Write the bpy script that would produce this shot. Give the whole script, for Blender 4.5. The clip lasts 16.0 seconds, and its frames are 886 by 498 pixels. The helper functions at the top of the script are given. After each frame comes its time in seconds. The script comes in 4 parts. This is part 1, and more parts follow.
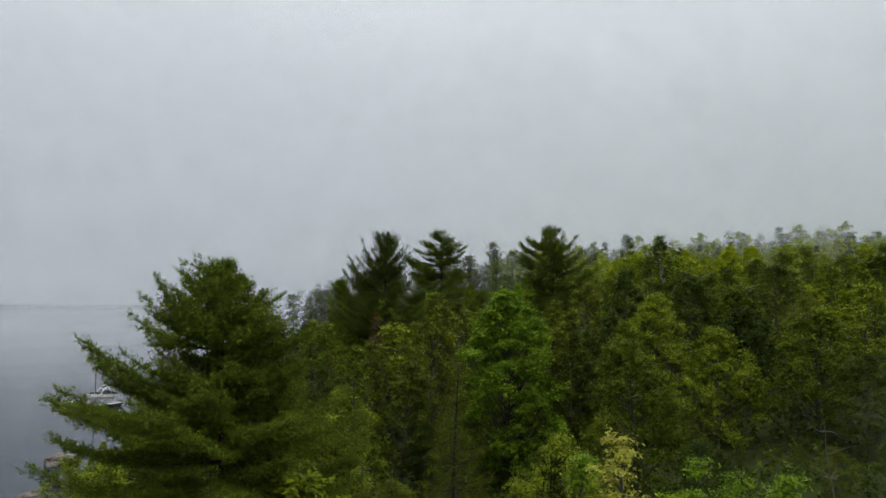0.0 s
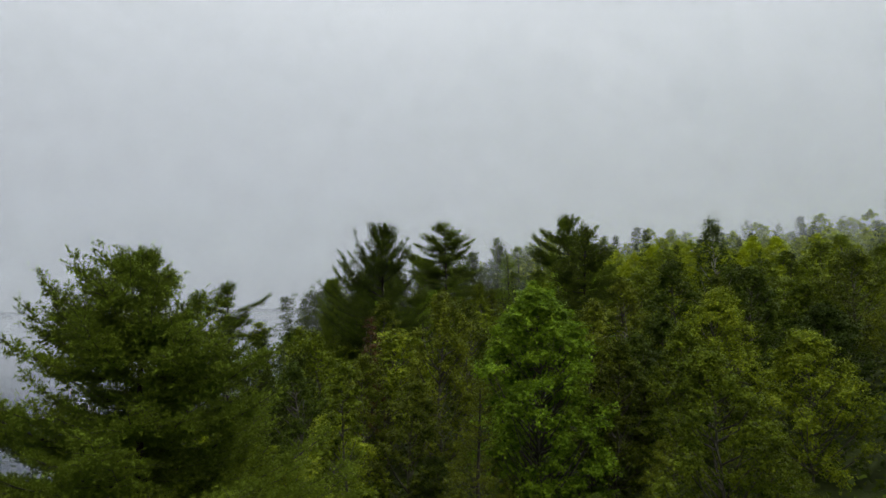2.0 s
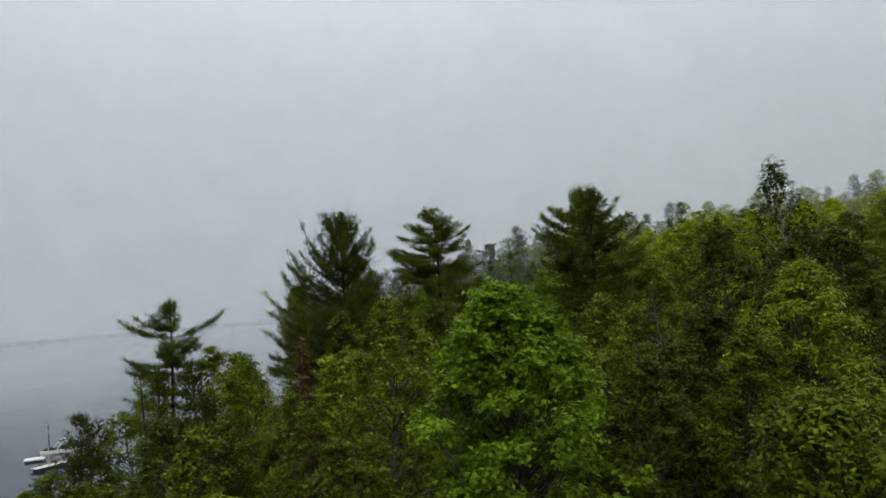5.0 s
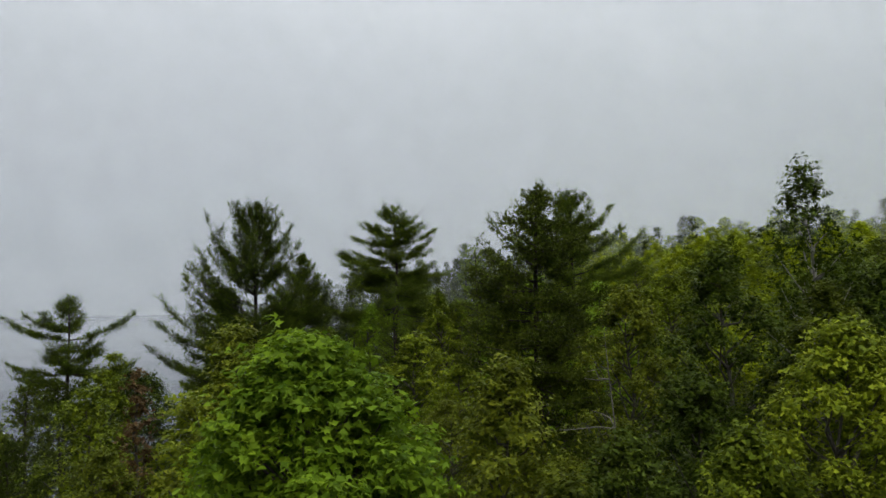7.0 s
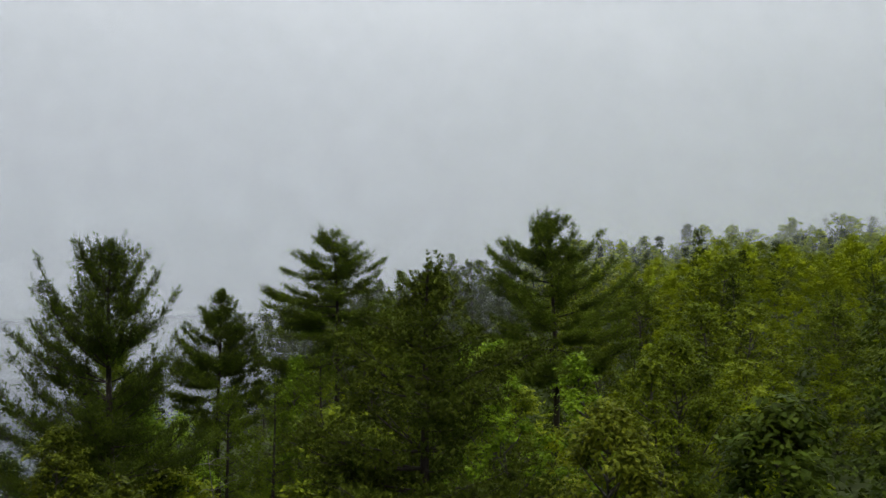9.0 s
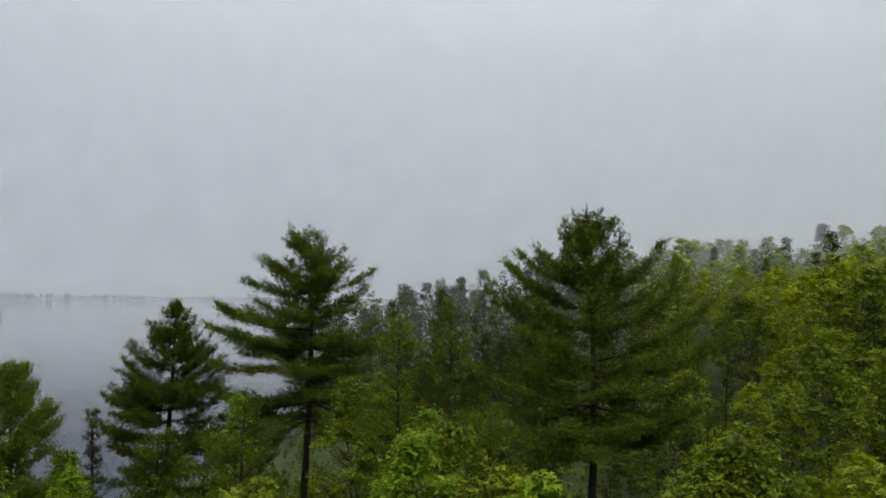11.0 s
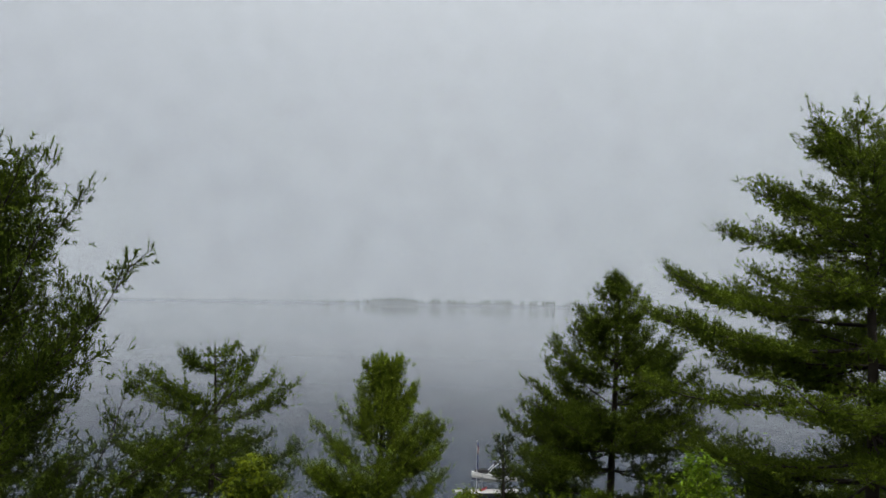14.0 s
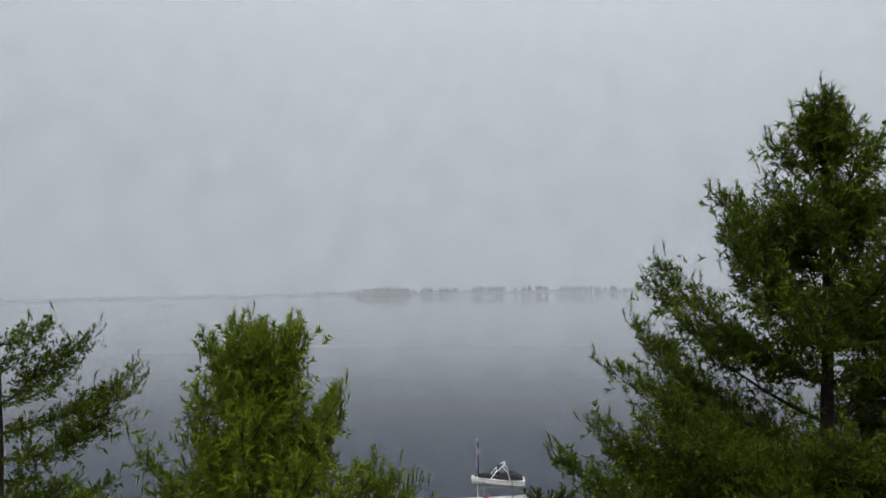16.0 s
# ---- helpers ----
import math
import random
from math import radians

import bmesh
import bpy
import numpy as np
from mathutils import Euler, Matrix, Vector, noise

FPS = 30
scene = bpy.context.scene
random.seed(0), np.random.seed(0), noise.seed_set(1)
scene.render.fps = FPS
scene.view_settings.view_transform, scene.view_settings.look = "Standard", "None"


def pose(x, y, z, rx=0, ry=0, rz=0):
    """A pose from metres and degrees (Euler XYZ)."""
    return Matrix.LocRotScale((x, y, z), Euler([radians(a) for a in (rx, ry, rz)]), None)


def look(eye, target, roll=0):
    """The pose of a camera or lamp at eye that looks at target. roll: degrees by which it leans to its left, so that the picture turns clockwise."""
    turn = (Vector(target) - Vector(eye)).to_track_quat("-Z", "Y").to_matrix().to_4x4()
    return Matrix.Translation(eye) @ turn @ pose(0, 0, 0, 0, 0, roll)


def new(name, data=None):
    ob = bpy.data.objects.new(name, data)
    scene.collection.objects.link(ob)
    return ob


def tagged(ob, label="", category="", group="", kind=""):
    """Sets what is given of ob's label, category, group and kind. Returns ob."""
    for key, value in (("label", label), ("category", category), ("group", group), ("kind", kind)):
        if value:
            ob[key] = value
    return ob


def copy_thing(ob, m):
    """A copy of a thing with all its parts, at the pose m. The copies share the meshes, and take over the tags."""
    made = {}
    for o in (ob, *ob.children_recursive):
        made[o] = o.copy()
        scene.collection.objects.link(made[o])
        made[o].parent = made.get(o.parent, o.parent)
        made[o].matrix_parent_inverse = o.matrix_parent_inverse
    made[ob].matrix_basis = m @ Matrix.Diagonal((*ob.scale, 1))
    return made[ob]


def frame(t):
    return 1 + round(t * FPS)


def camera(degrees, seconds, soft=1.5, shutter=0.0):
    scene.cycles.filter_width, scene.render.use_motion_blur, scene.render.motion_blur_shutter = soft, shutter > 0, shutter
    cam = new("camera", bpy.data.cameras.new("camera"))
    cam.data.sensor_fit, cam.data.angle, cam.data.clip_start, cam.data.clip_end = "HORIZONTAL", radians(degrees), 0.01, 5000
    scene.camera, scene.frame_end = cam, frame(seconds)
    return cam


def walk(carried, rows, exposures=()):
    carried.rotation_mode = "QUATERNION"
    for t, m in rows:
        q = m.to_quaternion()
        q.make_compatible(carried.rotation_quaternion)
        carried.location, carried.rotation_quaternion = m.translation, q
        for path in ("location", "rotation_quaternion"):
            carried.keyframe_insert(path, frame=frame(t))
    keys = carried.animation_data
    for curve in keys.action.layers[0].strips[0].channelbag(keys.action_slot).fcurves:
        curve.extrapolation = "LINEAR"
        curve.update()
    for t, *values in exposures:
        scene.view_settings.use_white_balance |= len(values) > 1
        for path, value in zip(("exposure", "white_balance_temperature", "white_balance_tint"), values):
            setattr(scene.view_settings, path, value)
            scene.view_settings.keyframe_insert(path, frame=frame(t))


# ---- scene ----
cam = camera(63.0, 16.0)
PATH = [
    (0, (2.716, -6.745, 22.362), (2.559, -4.756, 22.497), 0.5),
    (0.5, (2.343, -3.979, 22.377), (2.182, -1.99, 22.512), 0.3),
    (1, (1.963, -1.105, 22.391), (1.801, 0.884, 22.526), 0.5),
    (1.5, (1.592, 1.658, 22.395), (1.431, 3.646, 22.531), 0.5),
    (2, (1.208, 4.479, 22.44), (1.053, 6.468, 22.574), -0.5),
    (2.5, (0.93, 7.064, 22.425), (0.78, 9.054, 22.558), -2.0),
    (3, (0.783, 9.506, 22.458), (0.637, 11.497, 22.587), -3.5),
    (5.5, (5.684, 24.041, 22.708), (5.405, 26.018, 22.838), -4.1),
    (6, (6.552, 26.806, 22.702), (6.268, 28.782, 22.833), -2.0),
    (6.5, (7.342, 29.716, 22.88), (7.054, 31.691, 23.013), -1.4),
    (7, (8.074, 32.912, 23.641), (7.785, 34.886, 23.775), -1.3),
    (7.5, (8.707, 36.061, 24.267), (8.414, 38.034, 24.403), -0.9),
    (8, (9.259, 39.292, 25.145), (8.962, 41.266, 25.278), -0.8),
    (8.5, (9.666, 42.494, 26.085), (9.371, 44.467, 26.216), -1.0),
    (9, (10.038, 45.696, 27.024), (9.743, 47.669, 27.154), -1.3),
    (11.5, (14.588, 63.763, 29.024), (13.703, 65.555, 29.105), 3.4),
    (12, (14.095, 66.773, 28.561), (12.853, 68.337, 28.654), 8.0),
    (12.5, (12.016, 69.692, 28.171), (10.573, 71.074, 28.268), 7.0),
    (13, (10.69, 73.396, 27.67), (9.059, 74.55, 27.774), 6.1),
    (13.5, (8.073, 75.705, 27.359), (6.353, 76.718, 27.48), 3.6),
    (14, (5.109, 77.754, 27.135), (3.39, 78.769, 27.251), 1.1),
    (14.5, (1.968, 79.995, 26.965), (0.25, 81.011, 27.092), 0.5),
    (15, (-1.253, 82.0, 26.735), (-2.962, 83.033, 26.845), -0.8),
    (15.5, (-4.683, 84.085, 26.001), (-6.391, 85.123, 26.083), -1.1),
    (16, (-8.202, 86.244, 25.311), (-9.909, 87.282, 25.397), -0.9),
]
walk(cam, [(t, look(eye, target, roll)) for t, eye, target, roll in PATH])
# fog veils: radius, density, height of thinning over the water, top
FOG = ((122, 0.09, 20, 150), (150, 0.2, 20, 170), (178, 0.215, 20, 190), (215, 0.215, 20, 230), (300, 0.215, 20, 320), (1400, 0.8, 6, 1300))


# ---- world, sun, fog light ----
def overcast_world():
    w = bpy.data.worlds.new("overcast")
    scene.world = w
    w.use_nodes = True
    nt = w.node_tree
    nt.nodes.clear()
    out = nt.nodes.new("ShaderNodeOutputWorld")
    bg = nt.nodes.new("ShaderNodeBackground")
    sky = nt.nodes.new("ShaderNodeTexSky")
    sky.sky_type, sky.sun_disc = "NISHITA", False
    sky.sun_elevation, sky.sun_rotation = radians(48), radians(40)
    scale = nt.nodes.new("ShaderNodeVectorMath")
    scale.operation = "SCALE"
    scale.inputs["Scale"].default_value = 0.1
    nt.links.new(sky.outputs[0], scale.inputs[0])
    co = nt.nodes.new("ShaderNodeTexCoord")
    sep = nt.nodes.new("ShaderNodeSeparateXYZ")
    nt.links.new(co.outputs["Generated"], sep.inputs[0])
    # soft, broad unevenness of the cloud layer
    cloud = nt.nodes.new("ShaderNodeTexNoise")
    cloud.inputs["Scale"].default_value, cloud.inputs["Detail"].default_value = 1.6, 3.0
    nt.links.new(co.outputs["Generated"], cloud.inputs["Vector"])
    wob = nt.nodes.new("ShaderNodeMath")
    wob.operation = "MULTIPLY_ADD"
    wob.inputs[1].default_value, wob.inputs[2].default_value = 0.16, -0.08
    nt.links.new(cloud.outputs["Fac"], wob.inputs[0])
    add = nt.nodes.new("ShaderNodeMath")
    # brighter towards the side where the sun stands behind the cloud
    side = nt.nodes.new("ShaderNodeMath")
    side.operation = "MULTIPLY_ADD"
    side.inputs[1].default_value = 0.15
    nt.links.new(sep.outputs["X"], side.inputs[0])
    nt.links.new(wob.outputs[0], side.inputs[2])
    nt.links.new(sep.outputs["Z"], add.inputs[0])
    nt.links.new(side.outputs[0], add.inputs[1])
    ramp = nt.nodes.new("ShaderNodeValToRGB")
    el = ramp.color_ramp.elements
    el[0].position, el[0].color = 0.0, SKY_LOW
    el[1].position, el[1].color = 1.0, SKY_TOP
    for at, c in ((0.10, SKY_MID), (0.36, SKY_HIGH), (0.56, SKY_HIGH)):
        e = el.new(at)
        e.color = c
    nt.links.new(add.outputs[0], ramp.inputs[0])
    mix = nt.nodes.new("ShaderNodeMix")
    mix.data_type = "RGBA"
    mix.inputs["Factor"].default_value = 0.95
    nt.links.new(scale.outputs[0], mix.inputs["A"])
    nt.links.new(ramp.outputs[0], mix.inputs["B"])
    nt.links.new(mix.outputs["Result"], bg.inputs["Color"])
    bg.inputs["Strength"].default_value = 1.0
    nt.links.new(bg.outputs[0], out.inputs[0])


SKY_LOW, SKY_MID = (0.285, 0.312, 0.378, 1), (0.5, 0.53, 0.595, 1)
SKY_HIGH, SKY_TOP = (0.99, 1.03, 1.075, 1), (2.3, 2.32, 2.27, 1)
overcast_world()
sun_data = bpy.data.lights.new("sun", "SUN")
sun_data.energy, sun_data.angle, sun_data.color = 0.8, radians(25), (1.0, 0.97, 0.9)
sun = new("sun", sun_data)
sun.matrix_world = look((60, 0, 90), (0, 70, 0))


# ---- materials ----
def nodes(name):
    m = bpy.data.materials.new(name)
    m.use_nodes = True
    nt = m.node_tree
    nt.nodes.clear()
    out = nt.nodes.new("ShaderNodeOutputMaterial")
    return m, nt, out


def principled(nt, rough, spec=0.4, metal=0.0):
    p = nt.nodes.new("ShaderNodeBsdfPrincipled")
    p.inputs["Roughness"].default_value = rough
    p.inputs["Specular IOR Level"].default_value = spec
    p.inputs["Metallic"].default_value = metal
    return p


def ramp_of(nt, fac, stops):
    r = nt.nodes.new("ShaderNodeValToRGB")
    el = r.color_ramp.elements
    for i, (at, c) in enumerate(stops):
        e = el[i] if i < 2 else el.new(at)
        e.position, e.color = at, (*c, 1)
    nt.links.new(fac, r.inputs[0])
    return r.outputs[0]


def noise_of(nt, scale, detail=3.0, co=None):
    n = nt.nodes.new("ShaderNodeTexNoise")
    n.inputs["Scale"].default_value, n.inputs["Detail"].default_value = scale, detail
    if co is None:
        c = nt.nodes.new("ShaderNodeTexCoord")
        co = c.outputs["Object"]
    nt.links.new(co, n.inputs["Vector"])
    return n.outputs["Fac"]


def mathn(nt, op, a, b=0.0, c=0.0):
    m = nt.nodes.new("ShaderNodeMath")
    m.operation = op
    for i, v in enumerate((a, b, c)):
        if isinstance(v, (int, float)):
            m.inputs[i].default_value = v
        else:
            nt.links.new(v, m.inputs[i])
    return m.outputs[0]


def foliage(name, dark, mid, light, through_=0.3, rough=0.55, spread=0.5, drift=0.55, vary=0.46, spec=0.09):
    """Leaf or needle matter: each leaf its own tone, each clump and each tree a drift of its own."""
    m, nt, out = nodes(name)
    geo = nt.nodes.new("ShaderNodeNewGeometry")
    info = nt.nodes.new("ShaderNodeObjectInfo")
    clump = noise_of(nt, drift, 2.0)
    f = mathn(nt, "MULTIPLY_ADD", geo.outputs["Random Per Island"], vary, 0.22 - 0.5 * vary)
    f = mathn(nt, "MULTIPLY_ADD", clump, 0.9, mathn(nt, "ADD", f, -0.3))
    f = mathn(nt, "MULTIPLY_ADD", mathn(nt, "ADD", info.outputs["Random"], -0.5), spread, f)
    col = ramp_of(nt, f, ((0.0, dark), (1.0, light), (0.5, mid)))
    p = principled(nt, rough, spec)
    nt.links.new(col, p.inputs["Base Color"])
    tr = nt.nodes.new("ShaderNodeBsdfTranslucent")
    nt.links.new(col, tr.inputs["Color"])
    mix = nt.nodes.new("ShaderNodeMixShader")
    mix.inputs[0].default_value = through_
    nt.links.new(p.outputs[0], mix.inputs[1])
    nt.links.new(tr.outputs[0], mix.inputs[2])
    nt.links.new(mix.outputs[0], out.inputs[0])
    return m


def rough_solid(name, a, b, scale, rough=0.85, bump=0.3, metal=0.0, spec=0.3):
    m, nt, out = nodes(name)
    n1, n2 = noise_of(nt, scale, 5.0), noise_of(nt, scale * 0.13, 2.0)
    f = mathn(nt, "MULTIPLY_ADD", n2, 0.6, mathn(nt, "MULTIPLY_ADD", n1, 0.7, -0.2))
    p = principled(nt, rough, spec, metal)
    nt.links.new(ramp_of(nt, f, ((0.2, a), (0.8, b))), p.inputs["Base Color"])
    if bump:
        bm = nt.nodes.new("ShaderNodeBump")
        bm.inputs["Strength"].default_value, bm.inputs["Distance"].default_value = bump, 0.05
        nt.links.new(n1, bm.inputs["Height"])
        nt.links.new(bm.outputs[0], p.inputs["Normal"])
    nt.links.new(p.outputs[0], out.inputs[0])
    return m


def water_material():
    m, nt, out = nodes("lake_water")
    co = nt.nodes.new("ShaderNodeNewGeometry").outputs["Position"]
    n = noise_of(nt, 0.9, 4.0, co)
    n2 = noise_of(nt, 0.02, 2.0, co)
    p = principled(nt, 0.08, 0.31)
    p.inputs["IOR"].default_value = 1.33
    nt.links.new(ramp_of(nt, n2, ((0.3, (0.008, 0.014, 0.027)), (0.7, (0.013, 0.021, 0.036)))), p.inputs["Base Color"])
    bm = nt.nodes.new("ShaderNodeBump")
    bm.inputs["Strength"].default_value, bm.inputs["Distance"].default_value = 0.12, 0.05
    nt.links.new(n, bm.inputs["Height"])
    nt.links.new(bm.outputs[0], p.inputs["Normal"])
    nt.links.new(p.outputs[0], out.inputs[0])
    return m


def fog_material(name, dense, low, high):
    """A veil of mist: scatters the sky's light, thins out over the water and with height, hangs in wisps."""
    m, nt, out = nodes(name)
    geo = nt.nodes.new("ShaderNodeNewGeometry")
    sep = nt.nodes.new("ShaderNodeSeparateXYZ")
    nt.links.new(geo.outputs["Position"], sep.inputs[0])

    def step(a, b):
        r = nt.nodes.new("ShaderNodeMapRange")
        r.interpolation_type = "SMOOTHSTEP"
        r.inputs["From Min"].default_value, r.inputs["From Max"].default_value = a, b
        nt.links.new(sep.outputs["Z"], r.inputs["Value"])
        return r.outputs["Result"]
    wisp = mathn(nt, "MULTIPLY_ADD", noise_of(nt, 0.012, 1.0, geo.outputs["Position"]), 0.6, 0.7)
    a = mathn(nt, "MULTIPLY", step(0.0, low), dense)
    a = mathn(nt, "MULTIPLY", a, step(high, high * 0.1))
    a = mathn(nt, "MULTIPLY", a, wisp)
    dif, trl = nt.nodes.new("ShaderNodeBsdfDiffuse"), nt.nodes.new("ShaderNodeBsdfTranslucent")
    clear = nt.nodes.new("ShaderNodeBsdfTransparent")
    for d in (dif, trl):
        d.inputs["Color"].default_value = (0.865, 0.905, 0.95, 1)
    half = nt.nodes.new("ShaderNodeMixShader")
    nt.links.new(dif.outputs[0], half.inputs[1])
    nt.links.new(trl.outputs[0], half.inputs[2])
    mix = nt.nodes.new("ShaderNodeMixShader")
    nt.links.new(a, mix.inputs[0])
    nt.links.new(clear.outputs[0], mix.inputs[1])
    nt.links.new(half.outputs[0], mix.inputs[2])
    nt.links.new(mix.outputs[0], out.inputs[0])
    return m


NEEDLE = foliage("pine_needles", (0.038, 0.058, 0.006), (0.102, 0.145, 0.012), (0.19, 0.25, 0.02), 0.26, 0.6, vary=0.2, spec=0.05)
NEEDLE_YOUNG = foliage("young_pine_needles", (0.055, 0.086, 0.006), (0.13, 0.19, 0.012), (0.23, 0.31, 0.02), 0.36, 0.6, vary=0.2, spec=0.05)
SPRUCE_DARK = foliage("red_spruce_needles", (0.014, 0.022, 0.003), (0.042, 0.06, 0.006), (0.1, 0.128, 0.012), 0.15, 0.6, vary=0.25, spec=0.04)
SPRUCE = foliage("spruce_needles", (0.018, 0.028, 0.004), (0.05, 0.07, 0.007), (0.11, 0.14, 0.012), 0.2, 0.6, vary=0.2, spec=0.04)
LEAF = foliage("leaf_green", (0.036, 0.057, 0.003), (0.125, 0.165, 0.008), (0.29, 0.345, 0.017), 0.28, 0.5, vary=0.56, spec=0.06)
LEAF_BRIGHT = foliage("leaf_bright_green", (0.058, 0.108, 0.006), (0.165, 0.265, 0.013), (0.34, 0.47, 0.024), 0.38, 0.5, spread=0.2, vary=0.56, spec=0.06)
LEAF_OLIVE = foliage("leaf_olive", (0.034, 0.048, 0.004), (0.105, 0.13, 0.009), (0.235, 0.265, 0.017), 0.28, 0.5, vary=0.56, spec=0.06)
LEAF_DARK = foliage("leaf_dark_green", (0.017, 0.029, 0.003), (0.05, 0.077, 0.006), (0.125, 0.168, 0.013), 0.18, 0.5, vary=0.56, spec=0.06)
LEAF_RED = foliage("leaf_turning_red", (0.05, 0.035, 0.012), (0.11, 0.065, 0.025), (0.17, 0.11, 0.04), 0.3)
LEAF_YELLOW = foliage("leaf_turning_yellow", (0.17, 0.18, 0.02), (0.36, 0.36, 0.05), (0.55, 0.52, 0.12), 0.3, spread=0.1)
LEAF_FAR = foliage("leaf_hillside", (0.08, 0.112, 0.003), (0.185, 0.235, 0.005), (0.33, 0.39, 0.01), 0.3, drift=0.07, vary=0.4, spec=0.04)
BARK = rough_solid("pine_bark", (0.014, 0.011, 0.008), (0.045, 0.036, 0.028), 6.0)
BARK_BIRCH = rough_solid("birch_bark", (0.12, 0.11, 0.095), (0.42, 0.4, 0.36), 5.0, 0.7)
BARK_GREY = rough_solid("grey_bark", (0.03, 0.027, 0.022), (0.12, 0.11, 0.09), 7.0)
SOIL = rough_solid("forest_floor", (0.014, 0.022, 0.004), (0.05, 0.068, 0.010), 1.6, 0.95, 0.8)
ROCK = rough_solid("shore_rock", (0.06, 0.052, 0.045), (0.24, 0.21, 0.19), 3.0, 0.8, 0.5)
WATER = water_material()


# ---- mesh helpers ----
def part(name, bm, material, parent, label=""):
    me = bpy.data.meshes.new(name)
    bm.to_mesh(me)
    bm.free()
    me.materials.append(material)
    ob = new(name, me)
    ob.parent = parent
    return tagged(ob, label)


def fast_mesh(name, verts, faces, material, smooth=False):
    """A mesh object from numpy arrays; all faces have the same number of corners."""
    me = bpy.data.meshes.new(name)
    n, k = faces.shape
    me.vertices.add(len(verts))
    me.vertices.foreach_set("co", np.ascontiguousarray(verts, np.float32).ravel())
    me.loops.add(n * k)
    me.loops.foreach_set("vertex_index", np.ascontiguousarray(faces, np.int32).ravel())
    me.polygons.add(n)
    me.polygons.foreach_set("loop_start", np.arange(0, n * k, k, dtype=np.int32))
    if smooth:
        me.polygons.foreach_set("use_smooth", np.ones(n, bool))
    me.update(calc_edges=True)
    me.materials.append(material)
    return new(name, me)


def unit(v):
    return v / np.maximum(np.linalg.norm(v, axis=-1, keepdims=True), 1e-9)


class Tubes:
    """Tapered tubes along polylines, gathered into one mesh."""

    def __init__(self):
        self.v, self.f, self.n = [], [], 0

    def add(self, pts, radii, sides=5):
        pts = np.asarray(pts, float)
        radii = np.asarray(radii, float)
        d = unit(np.gradient(pts, axis=0))
        ref = np.where(np.abs(d[:, 2:3]) > 0.9, [[1.0, 0, 0]], [[0, 0, 1.0]])
        a = unit(np.cross(d, ref))
        b = np.cross(d, a)
        th = np.linspace(0, 2 * math.pi, sides, endpoint=False)
        ring = pts[:, None] + radii[:, None, None] * (a[:, None] * np.cos(th)[None, :, None] + b[:, None] * np.sin(th)[None, :, None])
        self.v.append(ring.reshape(-1, 3))
        k = len(pts)
        i = np.arange(k - 1)[:, None] * sides + np.arange(sides)[None]
        j = np.arange(k - 1)[:, None] * sides + (np.arange(sides)[None] + 1) % sides
        q = np.stack([i, j, j + sides, i + sides], -1).reshape(-1, 4)
        self.f.append(q + self.n)
        self.n += k * sides

    def done(self, name, material):
        return fast_mesh(name, np.concatenate(self.v), np.concatenate(self.f), material, True)


def needle_arrays(rng, pos, axis, size, count, width, reach=0.85, core=0.0):
    """Sprays of needles round each shoot: narrow triangles that stand off its axis."""
    n = len(pos)
    t = rng.random((n, count, 1)) ** 0.6
    base = pos[:, None] + axis[:, None] * (size[:, None, None] * t)
    away = unit(rng.normal(size=(n, count, 3)))
    away = unit(away - axis[:, None] * (away * axis[:, None]).sum(-1, keepdims=True))
    d = unit(axis[:, None] * rng.uniform(0.5, 1.1, (n, count, 1)) + away)
    ln = size[:, None, None] * rng.uniform(0.6, 1.0, (n, count, 1)) * reach
    side = unit(np.cross(d, rng.normal(size=(n, count, 3)))) * (width * size[:, None, None])
    v = np.stack([base - side, base + side, base + d * ln], 2).reshape(-1, 3)
    f = np.arange(len(v)).reshape(-1, 3)
    if core:
        # the dense inner needles: a slim three-sided spindle along the shoot
        a = unit(np.cross(axis, rng.normal(size=(n, 3))))
        b = np.cross(axis, a)
        r = (core * size * rng.uniform(0.75, 1.2, n))[:, None]
        mid = pos + axis * (size * rng.uniform(0.6, 0.85, n))[:, None]
        ring = [mid + (a * math.cos(k * 2.094) + b * math.sin(k * 2.094)) * r for k in range(3)]
        w = np.stack([pos, *ring, pos + axis * (size * 1.05)[:, None]], 1).reshape(-1, 3)
        tri = np.array([(0, 2, 1), (0, 3, 2), (0, 1, 3), (4, 1, 2), (4, 2, 3), (4, 3, 1)])
        g = (np.arange(n)[:, None, None] * 5 + tri[None]).reshape(-1, 3) + len(v)
        v, f = np.concatenate([v, w]), np.concatenate([f, g])
    return v, f


